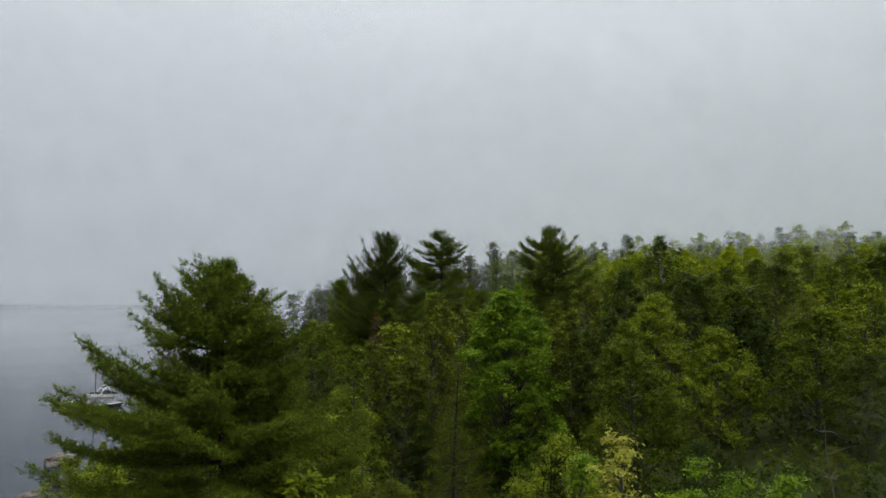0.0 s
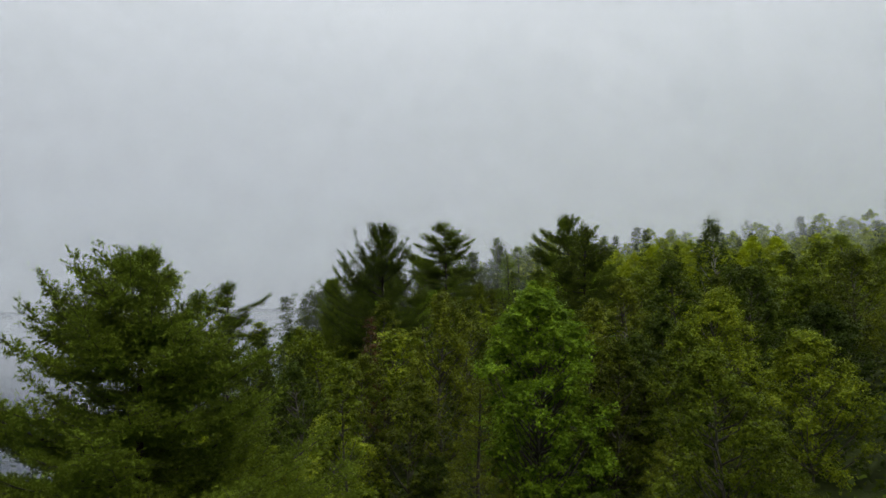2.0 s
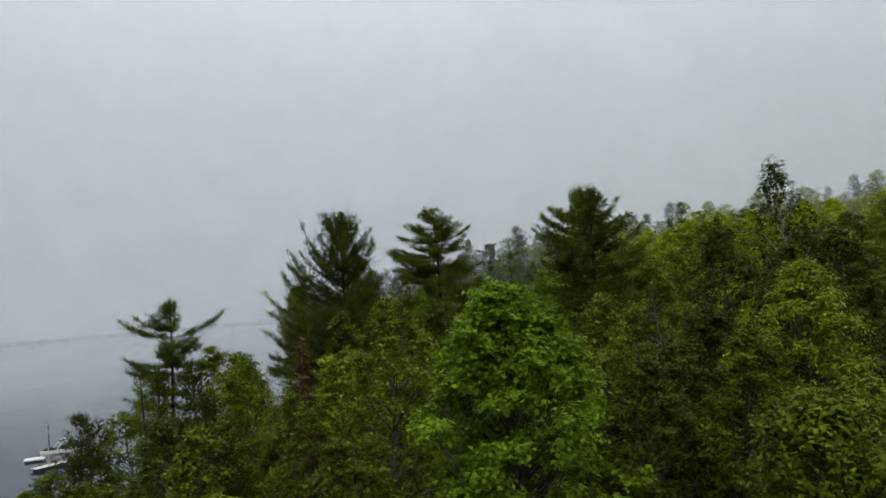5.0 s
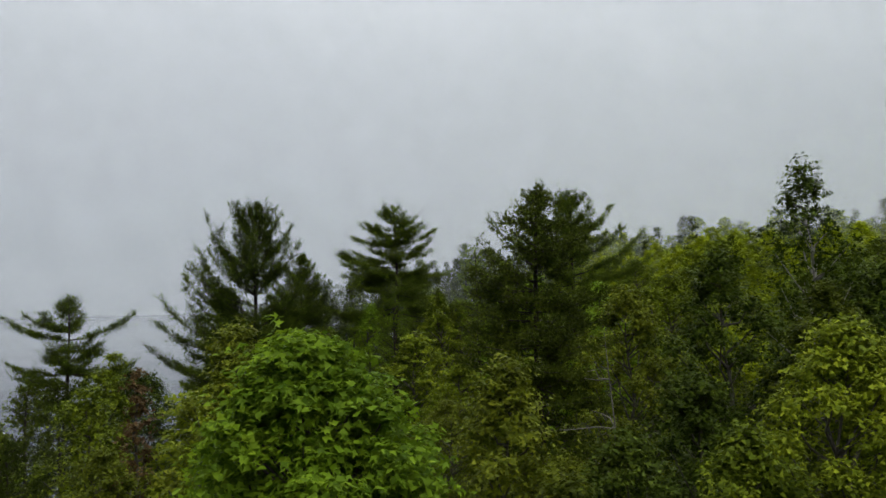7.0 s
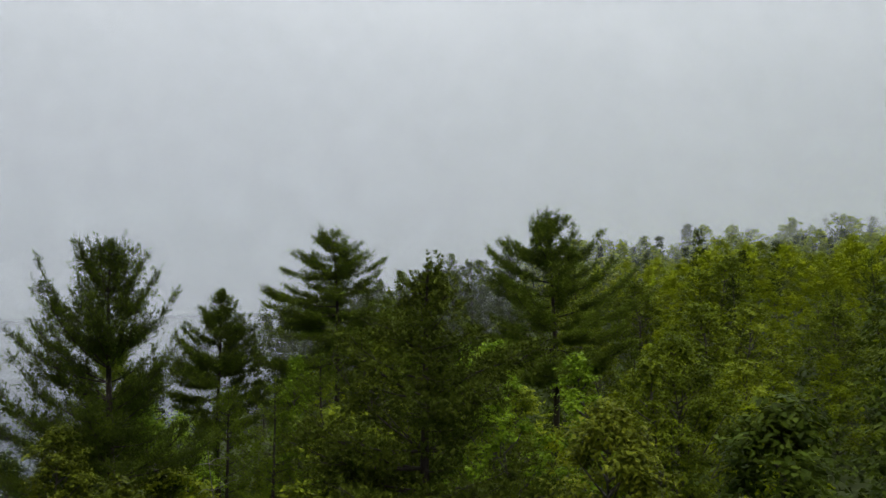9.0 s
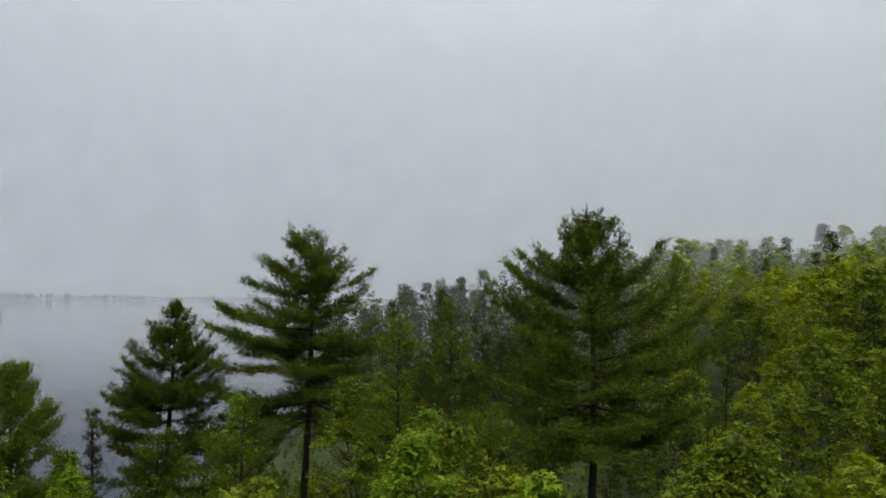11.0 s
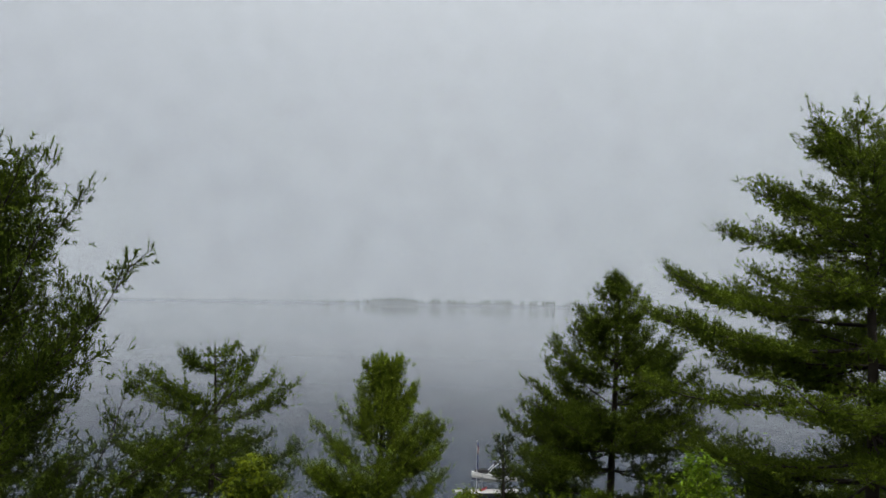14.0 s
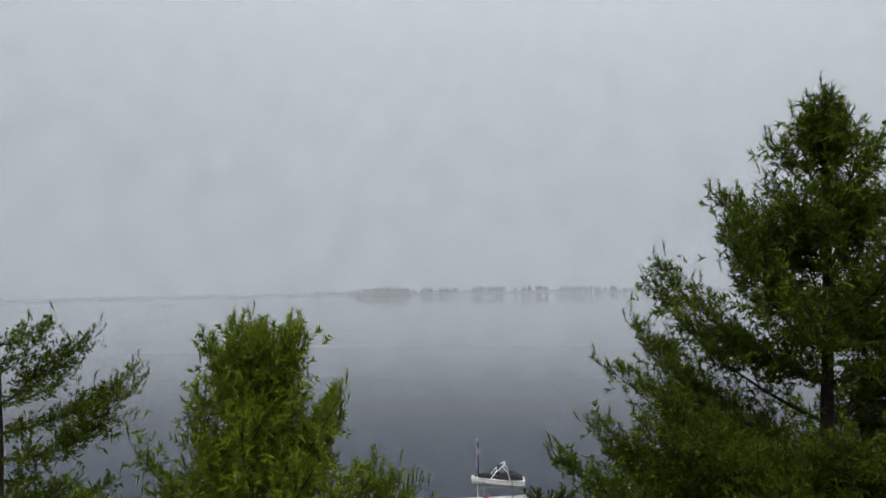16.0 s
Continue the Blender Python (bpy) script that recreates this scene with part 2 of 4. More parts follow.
def leaf_arrays(rng, pos, normal, size, plain=True):
    """Leaves, one a place: plain pointed blades, or blades folded a little along the midrib."""
    n = len(pos)
    nr = unit(normal)
    a = unit(np.cross(nr, rng.normal(size=(n, 3))))
    b = np.cross(nr, a)
    s = (size * rng.uniform(0.65, 1.25, n))[:, None]
    if plain:
        w = b * s * rng.uniform(0.28, 0.44, (n, 1))
        v = np.stack([pos - a * s * 0.5 + w, pos - a * s * 0.5 - w, pos + a * s * 0.62 - nr * s * 0.1], 1).reshape(-1, 3)
        return v, np.arange(len(v)).reshape(-1, 3)
    # three lobes: two quads that share the midrib
    base, tip = pos - a * s * 0.5, pos + a * s * 0.6 - nr * s * 0.15
    left, right = pos + b * s * 0.55 + a * s * 0.16 - nr * s * 0.05, pos - b * s * 0.55 + a * s * 0.16 - nr * s * 0.05
    nl, nrr = pos + b * s * 0.16 + a * s * 0.08 + nr * s * 0.05, pos - b * s * 0.16 + a * s * 0.08 + nr * s * 0.05
    v = np.stack([base, left, nl, tip, nrr, right], 1).reshape(-1, 3)
    f = (np.arange(n)[:, None, None] * 6 + np.array([(0, 1, 2, 3), (0, 3, 4, 5)])[None]).reshape(-1, 4)
    return v, f


def tree_of(name, trunk, crown, label, category, group=""):
    root = new(name)
    for o in (trunk, crown):
        o.parent = root
    return tagged(root, label, category, group)


def conifer(name, label, seed, H, R, bare=0.3, spacing=0.6, limbs=5, rise=(5, 60), curl=0.18, sub=0.4, tuft=0.28, step=0.2,
            needles=9, width=0.10, up=0.6, profile=0.75, uneven=0.35, lean=(0, 0), skew=(0, 0), mat=None, bark=None, ragged=0.0, fluff=0.09, sag=0.12, twigs=True, env=None, reach=0.85, inner=0.25, core=0.12, plate=0.34, fill=0.0, inside=(7, 0.08, 0.75), heart=0.0, category="pine tree"):
    """A pine, spruce or fir: whorls of curved limbs with flat sprays of side shoots, each shoot set with needles."""
    rng = np.random.default_rng(seed)
    tubes = Tubes()
    zs = np.linspace(0, H, 14)
    ph = rng.uniform(0, 6.28, 2)
    bend = lambda z: np.stack([lean[0] * (z / H) ** 1.5 + 0.012 * H * np.sin(z / H * 4 + ph[0]), lean[1] * (z / H) ** 1.5 + 0.012 * H * np.sin(z / H * 5 + ph[1]), z], -1)
    bend0 = bend(np.array([0.0]))[0]
    drift = (bend(np.array([H]))[0] - bend0 - [lean[0], lean[1], 0]) * [1, 1, 0]

    def at(z):
        z = np.atleast_1d(np.asarray(z, float))
        return bend(z) - bend0 * [1, 1, 0] - (z / H)[:, None] * drift
    tubes.add(at(zs), H * 0.0125 * (1 - zs / H) ** 0.8 + 0.02, 8)
    P, D, PF, DF, PH, DH = [], [], [], [], [], []
    rng.normal(size=8)  # keeps later draws, and so the crowns, in step
    z = bare * H
    while z < H * 0.985:
        t = (z - bare * H) / (H * (1 - bare))
        for k in range(max(2, rng.poisson(limbs * (0.8 + 0.2 * (1 - t))))):
            az = rng.uniform(0, 2 * math.pi)
            h = np.array([math.cos(az), math.sin(az), 0.0])
            lob = 1 + uneven * math.sin(az * 2 + 9 * t + seed) * 0.6 + uneven * rng.normal() * 0.5
            L = max(0.35, R * (1 - t) ** profile * (0.62 + 0.38 * min(1, t * 4 + 0.35)) * lob)
            if env:
                L = 12.0
            if rng.random() < ragged * (1 - t):
                L *= 0.35
            lob *= 1 + skew[0] * h[0] + skew[1] * h[1]
            el = radians(rise[0] + (rise[1] - rise[0]) * t ** 1.3 + rng.normal() * 7)
            s = np.linspace(0, 1, 7)[:, None]
            lift = math.sin(el) + curl
            if env:
                # the longest limb whose tip stays inside the tree's outline
                ls = np.linspace(0.3, 9.0, 60)
                tip_r = np.interp(H - z - ls * lift, [e[0] for e in env], [e[1] for e in env], left=0.0)
                fits = ls[ls * math.cos(el) <= tip_r]
                L = (fits[-1] if len(fits) else 0.3) * min(1.05 + 1.2 * math.hypot(*skew), max(0.45, lob * rng.uniform(0.78, 1.06)))
                if rng.random() < ragged:
                    L *= rng.uniform(0.35, 0.7)
            elif lift > 0.05:
                L = max(0.3, min(L, (H + 0.15 + 0.35 * rng.random() - z) / lift))
            path = at(z) + h * (L * math.cos(el) * s) + np.array([0, 0, 1.0]) * (L * (math.sin(el) * s + curl * s ** 3 - sag * s * (1 - s)))
            swing = np.cross(h, [0, 0, 1.0]) * rng.normal() * 0.12 * L
            path = path + swing * s ** 2
            if twigs:
                tubes.add(path, (0.008 * L + 0.01) * (1 - s[:, 0] * 0.85), 4)
            else:
                tubes.add(path[::3], (0.012 * L + 0.012) * (1 - s[::3, 0] * 0.8), 3)
            tang = unit(np.gradient(path, axis=0))
            n = max(3, int(L / sub * 2))
            ss = rng.uniform(inner if L > 1.2 else 0.05, 1.0, n) ** 0.85
            for q in ss:
                i = min(5, int(q * 6))
                w = q * 6 - i
                p = path[i] * (1 - w) + path[i + 1] * w
                d = tang[i]
                sd = np.cross(d, [0, 0, 1.0]) * rng.choice((-1, 1))
                d2 = unit(d * rng.uniform(0.5, 1.1) + sd * rng.uniform(0.4, 1.2) + np.array([0, 0, rng.uniform(-0.1, 0.5) * up]))
                l2 = min(1.7, plate * L * (1.2 - q) + 0.28) * rng.uniform(0.6, 1.2)
                if twigs:
                    tubes.add([p, p + d2 * l2 * 0.9], [0.005 + 0.006 * l2, 0.003], 3)
                m = max(2, int(l2 / step))
                r = (np.arange(m) + rng.random(m) * 0.6)[:, None] / m
                P.append(p + d2 * l2 * r + rng.normal(size=(m, 3)) * fluff)
                D.append(d2 * 0.6 + np.array([0, 0, up]) + rng.normal(size=(m, 3)) * 0.4)
                m = rng.poisson(fill * l2)
                if m:
                    # the older, crowded sprays inside the plate
                    PF.append(p + d2 * l2 * rng.uniform(-0.05, 0.6, (m, 1)) + rng.normal(size=(m, 3)) * 0.09 - d * 0.12)
                    DF.append(d2 + rng.normal(size=(m, 3)) * 0.6 + [0, 0, 0.3 * up])
            m = rng.poisson(heart * L)
            if m:
                # the dense shaded middle of the plate, close along the limb
                r = rng.uniform(0.12, 0.82, m)
                spot = np.stack([np.interp(r, s[:, 0], path[:, c]) for c in range(3)], -1)
                wide = (0.1 + 0.2 * np.minimum(L, 4.0) * r * (1.15 - r))[:, None]
                PH.append(spot + rng.normal(size=(m, 3)) * wide * [1, 1, 0.16])
                DH.append(rng.normal(size=(m, 3)) * [1, 1, 0.35] + h)
            m = max(3, int(L / step * 0.6))
            r = rng.uniform(0.45, 1.0, m)
            P.append(np.stack([np.interp(r, s[:, 0], path[:, c]) for c in range(3)], -1))
            D.append(np.stack([np.interp(r, s[:, 0], tang[:, c]) for c in range(3)], -1) * 0.7 + np.array([0, 0, up]) + rng.normal(size=(m, 3)) * 0.4)
        z += spacing * rng.uniform(0.7, 1.3) * (1.1 - 0.45 * t)
    for dz in (0.0, 0.15, 0.3):
        P.append(at(H - dz))
        D.append(np.array([[0, 0, 1.0]]))
    P, D = np.concatenate(P), unit(np.concatenate(D))
    v, f = needle_arrays(rng, P, D, tuft * rng.uniform(0.7, 1.25, len(P)), needles, width, reach, core)
    if PF:
        PF, DF = np.concatenate(PF), unit(np.concatenate(DF))
        v2, f2 = needle_arrays(rng, PF, DF, 0.82 * tuft * rng.uniform(0.7, 1.2, len(PF)), *inside)
        v, f = np.concatenate([v, v2]), np.concatenate([f, f2 + len(v)])
    if PH:
        PH, DH = np.concatenate(PH), unit(np.concatenate(DH))
        v2, f2 = needle_arrays(rng, PH, DH, 0.28 * rng.uniform(0.7, 1.2, len(PH)), 8, max(0.05, 0.9 * inside[1]), 0.7)
        v, f = np.concatenate([v, v2]), np.concatenate([f, f2 + len(v)])
    crown = fast_mesh("crown", v, f, mat or NEEDLE)
    trunk = tubes.done("trunk", bark or BARK)
    return tree_of(name, trunk, crown, label, category)


def broadleaf(name, label, seed, H, R, base=0.3, clumps=34, leaves=9000, size=0.2, shape=0.85, mat=None, bark=None, open_=0.0, category="tree", flat=0.75, sprig=0.45, plain=True, lump=1.0, stem=0.011, taper=0.0):
    """A broadleaved tree: limbs that carry clumps, clumps of sprigs, sprigs of leaves, with gaps between them."""
    rng = np.random.default_rng(seed)
    tubes = Tubes()
    zs = np.linspace(0, H * 0.9, 10)
    wob = np.cumsum(rng.normal(size=(10, 2)) * 0.012 * H, 0)
    wob -= wob[0]
    spine = np.concatenate([wob, zs[:, None]], 1)
    tubes.add(spine, H * stem * (1 - zs / H) + 0.015, 7)
    C, S = [], []
    for i in range(clumps):
        t = ((i + rng.random()) / clumps) ** 0.85
        z = H * (base + (1 - base) * t)
        rad = R * math.sin(math.pi * min(1.0, (0.12 + 0.88 * t)) ** shape) ** 0.75
        if taper:
            rad = R * min(1.0, (1 - t) * taper + 0.04) ** 0.8
        az = i * 2.4 + rng.normal() * 0.5
        rr = rad * rng.uniform(0.3 if taper else 0.35, 0.95)
        cx, cy = np.interp(z, zs, spine[:, 0]), np.interp(z, zs, spine[:, 1])
        s = lump * (0.24 * R + 0.25) * rng.uniform(0.6, 1.3) * (1 - 0.35 * t)
        C.append((cx + rr * math.cos(az), cy + rr * math.sin(az), z - s * 0.6))
        S.append(s)
        z0 = max(0.12 * H, z - rr * rng.uniform(0.9, 1.7))
        b0 = np.array([np.interp(z0, zs, spine[:, 0]), np.interp(z0, zs, spine[:, 1]), z0])
        c = np.array(C[-1])
        mid = b0 * 0.5 + c * 0.5 + np.array([0, 0, -0.1 * rr]) + rng.normal(size=3) * 0.1
        tubes.add([b0, mid, c, c + unit(c - mid) * s * 0.6], [0.008 * H * 0.6, 0.03, 0.02, 0.006], 4)
    C, S = np.array(C), np.array(S)
    ns = max(6, int(leaves / clumps / 9))
    k = len(C)
    u = unit(rng.normal(size=(k, ns, 3)) + [0, 0, 0.75])
    rad = rng.uniform(0.55, 1.0, (k, ns, 1)) ** 0.6
    tip = C[:, None] + u * S[:, None, None] * rad * [1, 1, flat]
    tip = tip + u * rng.exponential(0.18, (k, ns, 1)) * sprig * 1.2
    keep = rng.random((k, ns)) > open_
    tip, u = tip[keep], u[keep]
    # nine leaves along a short twig that runs outwards and droops
    ln = 9
    run = unit(u * [1, 1, 0.4] + rng.normal(size=u.shape) * 0.35)
    q = rng.uniform(-0.6, 1.0, (len(tip), ln, 1))
    off = run[:, None] * q * sprig + rng.normal(size=(len(tip), ln, 3)) * sprig * [0.34, 0.34, 0.16] - np.maximum(q, 0) ** 2 * [0, 0, 0.45 * sprig]
    pos = (tip[:, None] + off).reshape(-1, 3)
    nor = (u[:, None] * 0.75 + [0, 0, 0.8] + rng.normal(size=(len(tip), ln, 3)) * 0.5).reshape(-1, 3)
    v, f = leaf_arrays(rng, pos, nor, np.full(len(pos), size), plain)
    # the crowded old leaves inside each clump, which keep the light out
    deep = 34
    pos = (C[:, None] + unit(rng.normal(size=(k, deep, 3))) * (S[:, None, None] * rng.uniform(0.1, 0.62, (k, deep, 1))) * [1, 1, flat]).reshape(-1, 3)
    v2, f2 = leaf_arrays(rng, pos, rng.normal(size=pos.shape) + [0, 0, 0.6], np.repeat(np.maximum(0.3 * S, 0.2), deep), plain)
    v, f = np.concatenate([v, v2]), np.concatenate([f, f2 + len(v)])
    crown = fast_mesh("crown", v, f, mat or LEAF)
    trunk = tubes.done("trunk", bark or BARK_GREY)
    return tree_of(name, trunk, crown, label, category)


# ---- land and water ----
def shore_x(y):
    return -42.0 - 0.35 * (min(y, 140.0) - 60.0) - 0.1 * max(0.0, y - 140.0) + 15.0 * math.exp(-((y - 131) / 27) ** 2) + 3.0 * math.sin(y * 0.07) + 5.0 * math.sin(y * 0.021 + 1) + 22.0 / (1 + math.exp((146.0 - min(y, 400.0)) / 5.0))


ISLET = (-1060.0, 610.0)


def smooth(v):
    v = min(1.0, max(0.0, v))
    return v * v * (3 - 2 * v)


def land(x, y):
    """Height of the ground over the lake."""
    d = x - shore_x(y)
    n = noise.noise(Vector((x * 0.02, y * 0.02, 0.3)))
    if d > 0:
        h = 1.2 * (1 - math.exp(-d / 3)) + 0.185 * min(d, 75) + 0.07 * max(0, min(d - 75, 105)) + 0.13 * max(0, min(d - 180, 180)) + 0.05 * max(0, min(d - 360, 400))
        h += 7.6 * smooth((y - 105) / 95) * smooth(d / 42) * (1 - 0.55 * smooth((x - 15) / 75))
        h += n * min(2.0, d * 0.04) + 7 * noise.noise(Vector((x * 0.006, y * 0.006, 4.2))) * min(1, d / 150)
        return h
    u = -0.88 * x + 0.47 * y - 1640 + 60 * noise.noise(Vector((x * 0.002, y * 0.002, 1.0)))
    if u > 0:
        return min(u * 0.02, 1.5)
    isle = 2.2 - 0.05 * math.hypot(x - ISLET[0], y - ISLET[1])
    return max(-6.0, isle, d * 0.18, u * 0.1)


def build_land():
    k = 200
    g = np.sinh(np.linspace(-4.3, 4.3, k)) / math.sinh(4.3) * 2600
    xs, ys = g, g + 70
    v = np.array([(x, y, land(x, y)) for y in ys for x in xs])
    i = (np.arange(k - 1)[:, None] * k + np.arange(k - 1)[None]).ravel()
    f = np.stack([i, i + 1, i + k + 1, i + k], 1)
    tagged(fast_mesh("ground", v, f, SOIL, True), "dark forest floor rising from the lake shore", "ground", kind="structure")
    w = 2600.0
    v = np.array([(-w, -w + 70, 0), (w, -w + 70, 0), (w, w + 70, 0), (-w, w + 70, 0)])
    tagged(fast_mesh("water", v, np.array([[0, 1, 2, 3]]), WATER), "calm grey lake under fog", "lake", kind="structure")


build_land()


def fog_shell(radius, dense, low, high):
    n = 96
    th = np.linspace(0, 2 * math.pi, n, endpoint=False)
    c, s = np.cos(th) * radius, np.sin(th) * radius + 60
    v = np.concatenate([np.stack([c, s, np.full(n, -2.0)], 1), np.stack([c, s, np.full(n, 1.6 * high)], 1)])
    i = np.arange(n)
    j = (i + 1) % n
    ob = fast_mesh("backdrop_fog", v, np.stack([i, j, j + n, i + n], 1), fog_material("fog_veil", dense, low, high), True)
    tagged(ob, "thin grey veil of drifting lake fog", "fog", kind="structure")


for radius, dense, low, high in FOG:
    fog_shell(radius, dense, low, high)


# ---- the trees that stand out one by one ----
TAKEN = []


def plant(tree, x, y, room):
    tree.matrix_basis = Matrix.Translation((x, y, land(x, y) - 0.15))
    TAKEN.append((x, y, room))
    return tree


def tall(x, y, top):
    return top - land(x, y)


def pine(label, x, y, top, R, seed, **kw):
    H = tall(x, y, top)
    plant(conifer("pine_tree", label, seed, H, R, **kw), x, y, 3.2)


FULL = dict(spacing=0.56, limbs=7, sub=0.42, step=0.21, tuft=0.3, reach=0.42, needles=11, width=0.034, inner=0.2, core=0.06, plate=0.4, fluff=0.07, fill=9, heart=18, inside=(9, 0.095, 0.55))
FINE = dict(FULL, step=0.19, tuft=0.26, needles=18, width=0.018, reach=0.46, core=0.05, fill=13, inside=(13, 0.066, 0.55), fluff=0.05)
pine("broad old white pine with a rounded open crown", -11.0, 28.6, 24.2, 8.0, 3, bare=0.28, rise=(-13, 42), curl=0.13, up=0.3, uneven=0.25, ragged=0.06, sag=0.16,
     env=((0, 1.2), (0.5, 2.1), (1.4, 3.0), (2.7, 4.1), (4.8, 5.6), (7, 6.7), (9.5, 7.5), (13, 7.4), (20, 6.6)), **{**FULL, "spacing": 1.12, "limbs": 14, "step": 0.27, "sub": 0.4, "fluff": 0.05, "fill": 12, "needles": 8, "width": 0.03, "tuft": 0.29, "plate": 0.44, "inner": 0.14, "inside": (8, 0.1, 0.55), "skew": (-0.12, -0.02), "heart": 30})
pine("tall white pine with upswept dark limbs", -10.4, 76.9, 30.0, 7.6, 12, bare=0.36, rise=(4, 62), curl=0.24, up=1.0, ragged=0.08,
     env=((0, 1.0), (1, 2.1), (2.2, 2.9), (2.9, 3.8), (3.8, 4.5), (5, 5.0), (7.9, 5.7), (14, 5.8)), **{**FULL, "skew": (-0.14, -0.06), "spacing": 0.72, "fill": 12, "heart": 11, "step": 0.2, "tuft": 0.26, "width": 0.026, "needles": 13, "inside": (10, 0.072, 0.54)})
pine("white pine with layered plates and a rounded top", -5.9, 97.2, 32.2, 4.9, 21, bare=0.53, rise=(-10, 36), curl=0.1, uneven=0.4, ragged=0.12, up=0.5, sag=0.16,
     env=((0, 1.0), (0.8, 1.9), (2, 2.7), (3.4, 3.5), (4.6, 4.4), (8.4, 5.5), (10, 5.7), (13, 5)), **{**FULL, "spacing": 0.62, "limbs": 8, "fill": 13, "heart": 11, "fluff": 0.06, "skew": (-0.12, -0.1), "plate": 0.6, "step": 0.19, "tuft": 0.25, "needles": 11, "inside": (8, 0.095, 0.56)})
pine("slender white pine beside the shore", -14.3, 96.6, 28.0, 6.2, 33, bare=0.46, rise=(-12, 55), up=1.0, sag=0.18, ragged=0.03, uneven=0.18,
     env=((0, 0.6), (0.6, 1.1), (1.2, 1.6), (2.9, 2.7), (4.5, 3.9), (6.2, 4.4), (7.4, 4.2), (9.5, 3.6), (14, 2.6)), **{**FINE, "spacing": 0.74, "limbs": 8, "sub": 0.4, "step": 0.21, "tuft": 0.26, "fill": 17, "heart": 15})
pine("tall white pine with wide tiered limbs", 9.8, 97.3, 33.1, 7.0, 41, bare=0.42, rise=(-6, 44), uneven=0.3, ragged=0.12, sag=0.14,
     env=((0, 0.8), (0.8, 2.0), (1.75, 3.3), (4.2, 5.4), (6, 6.6), (12, 6.9), (16, 5)), **{**FULL, "spacing": 0.86, "tuft": 0.34, "step": 0.26, "needles": 8, "width": 0.03, "fill": 11, "fluff": 0.06, "inside": (8, 0.1, 0.55)})
pine("crooked pine with a flat broken crown", -30.2, 86.1, 24.5, 5.4, 52, bare=0.5, rise=(-8, 26), uneven=0.5, ragged=0.25,
     env=((0, 1.0), (0.4, 3.4), (2, 5.0), (5, 5.4), (8, 4.6), (14, 3.6)), **{**FULL, "spacing": 0.9, "limbs": 6, "plate": 0.55, "fill": 10, "up": 0.9, "tuft": 0.28, "step": 0.2})
pine("young white pine with upright light green shoots", -18.7, 89.3, 24.75, 3.9, 64, bare=0.5, rise=(8, 72), sag=0.0,
     env=((0, 0.5), (0.3, 0.95), (0.8, 1.15), (1.5, 1.3), (1.9, 1.85), (2.4, 2.45), (3.4, 2.9), (7, 3.3), (14, 3.2)), **{**FINE, "spacing": 0.5, "sub": 0.4, "tuft": 0.28, "up": 1.5, "fill": 13, "heart": 9})
for px, py, top in ((-14.0, 150.0, 27.0), (-12.0, 205.0, 36.0), (0.5, 205, 38.6), (-5.5, 187, 33.5), (-20, 190, 32.0), (6, 196, 35.5), (14, 176, 34), (-35, 211, 30.8)):
    pine("dark pine before the misty hillside", px, py, top, 4.2, 66 + int(py), bare=0.2, rise=(0, 40), profile=0.55, sub=0.9, step=0.5, tuft=0.55, needles=4, width=0.1, core=0.0, reach=0.6, fill=4, limbs=6, spacing=0.8, twigs=False, inside=(6, 0.15, 0.6))


def spruce(label, x, y, top, R, seed, **kw):
    kw = {"bare": 0.12, "spacing": 0.5, "limbs": 6, "rise": (-12, 32), "curl": 0.12, "sub": 0.45, "fill": 3, "tuft": 0.24, "step": 0.22, "up": 0.3, "profile": 0.75, "width": 0.05, "needles": 6, "core": 0.1, "reach": 0.5, "mat": SPRUCE, **kw}
    plant(conifer("spruce_tree", label, seed, tall(x, y, top), R, category="spruce tree", **kw), x, y, 2.5)


spruce("dark ragged red spruce with drooping limbs", 7.7, 59.3, 27.7, 4.8, 71, bare=0.42, uneven=0.5, ragged=0.2, spacing=0.38, limbs=8, sub=0.4, step=0.22, tuft=0.3, needles=10, width=0.06, core=0.0, reach=0.32, fill=9, inside=(8, 0.14, 0.5),
       env=((0, 0.3), (0.7, 0.9), (1.1, 1.4), (1.6, 2.0), (2, 2.7), (3, 2.4), (5, 2.8), (8, 2.5), (16, 2.2)), mat=SPRUCE_DARK)
spruce("small dark pointed spruce near the water", -18.2, 94.4, 21.6, 1.5, 72, fill=5)
spruce("brownish green spruce with cones at its tip", 0.3, 36.4, 18.6, 2.3, 73, mat=LEAF_OLIVE)


def leafy(name, label, x, y, top, R, seed, **kw):
    plant(broadleaf(name, label, seed, tall(x, y, top), R, category=name.replace("_", " "), **kw), x, y, max(1.6, min(3.5, 0.85 * R)))


leafy("maple_tree", "bright green maple with a dense tapering crown", 3.6, 46.9, 23.1, 4.2, 80, base=0.12, clumps=210, leaves=42000, size=0.19, mat=LEAF_BRIGHT, sprig=0.34, plain=False, taper=2.9, lump=0.55)
leafy("birch_tree", "slender birch with a sparse top above the canopy", 17.0, 60.2, 28.2, 1.9, 81, base=0.3, clumps=34, leaves=9000, size=0.14, shape=1.1, mat=LEAF_DARK, bark=BARK_BIRCH, sprig=0.26, flat=1.7, open_=0.25, stem=0.0045)
leafy("small_tree", "small tree with pale yellow turning leaves", 5.6, 13.7, 19.2, 1.25, 82, base=0.35, clumps=18, leaves=3600, size=0.11, mat=LEAF_YELLOW, open_=0.2, sprig=0.24, shape=0.6, plain=False)
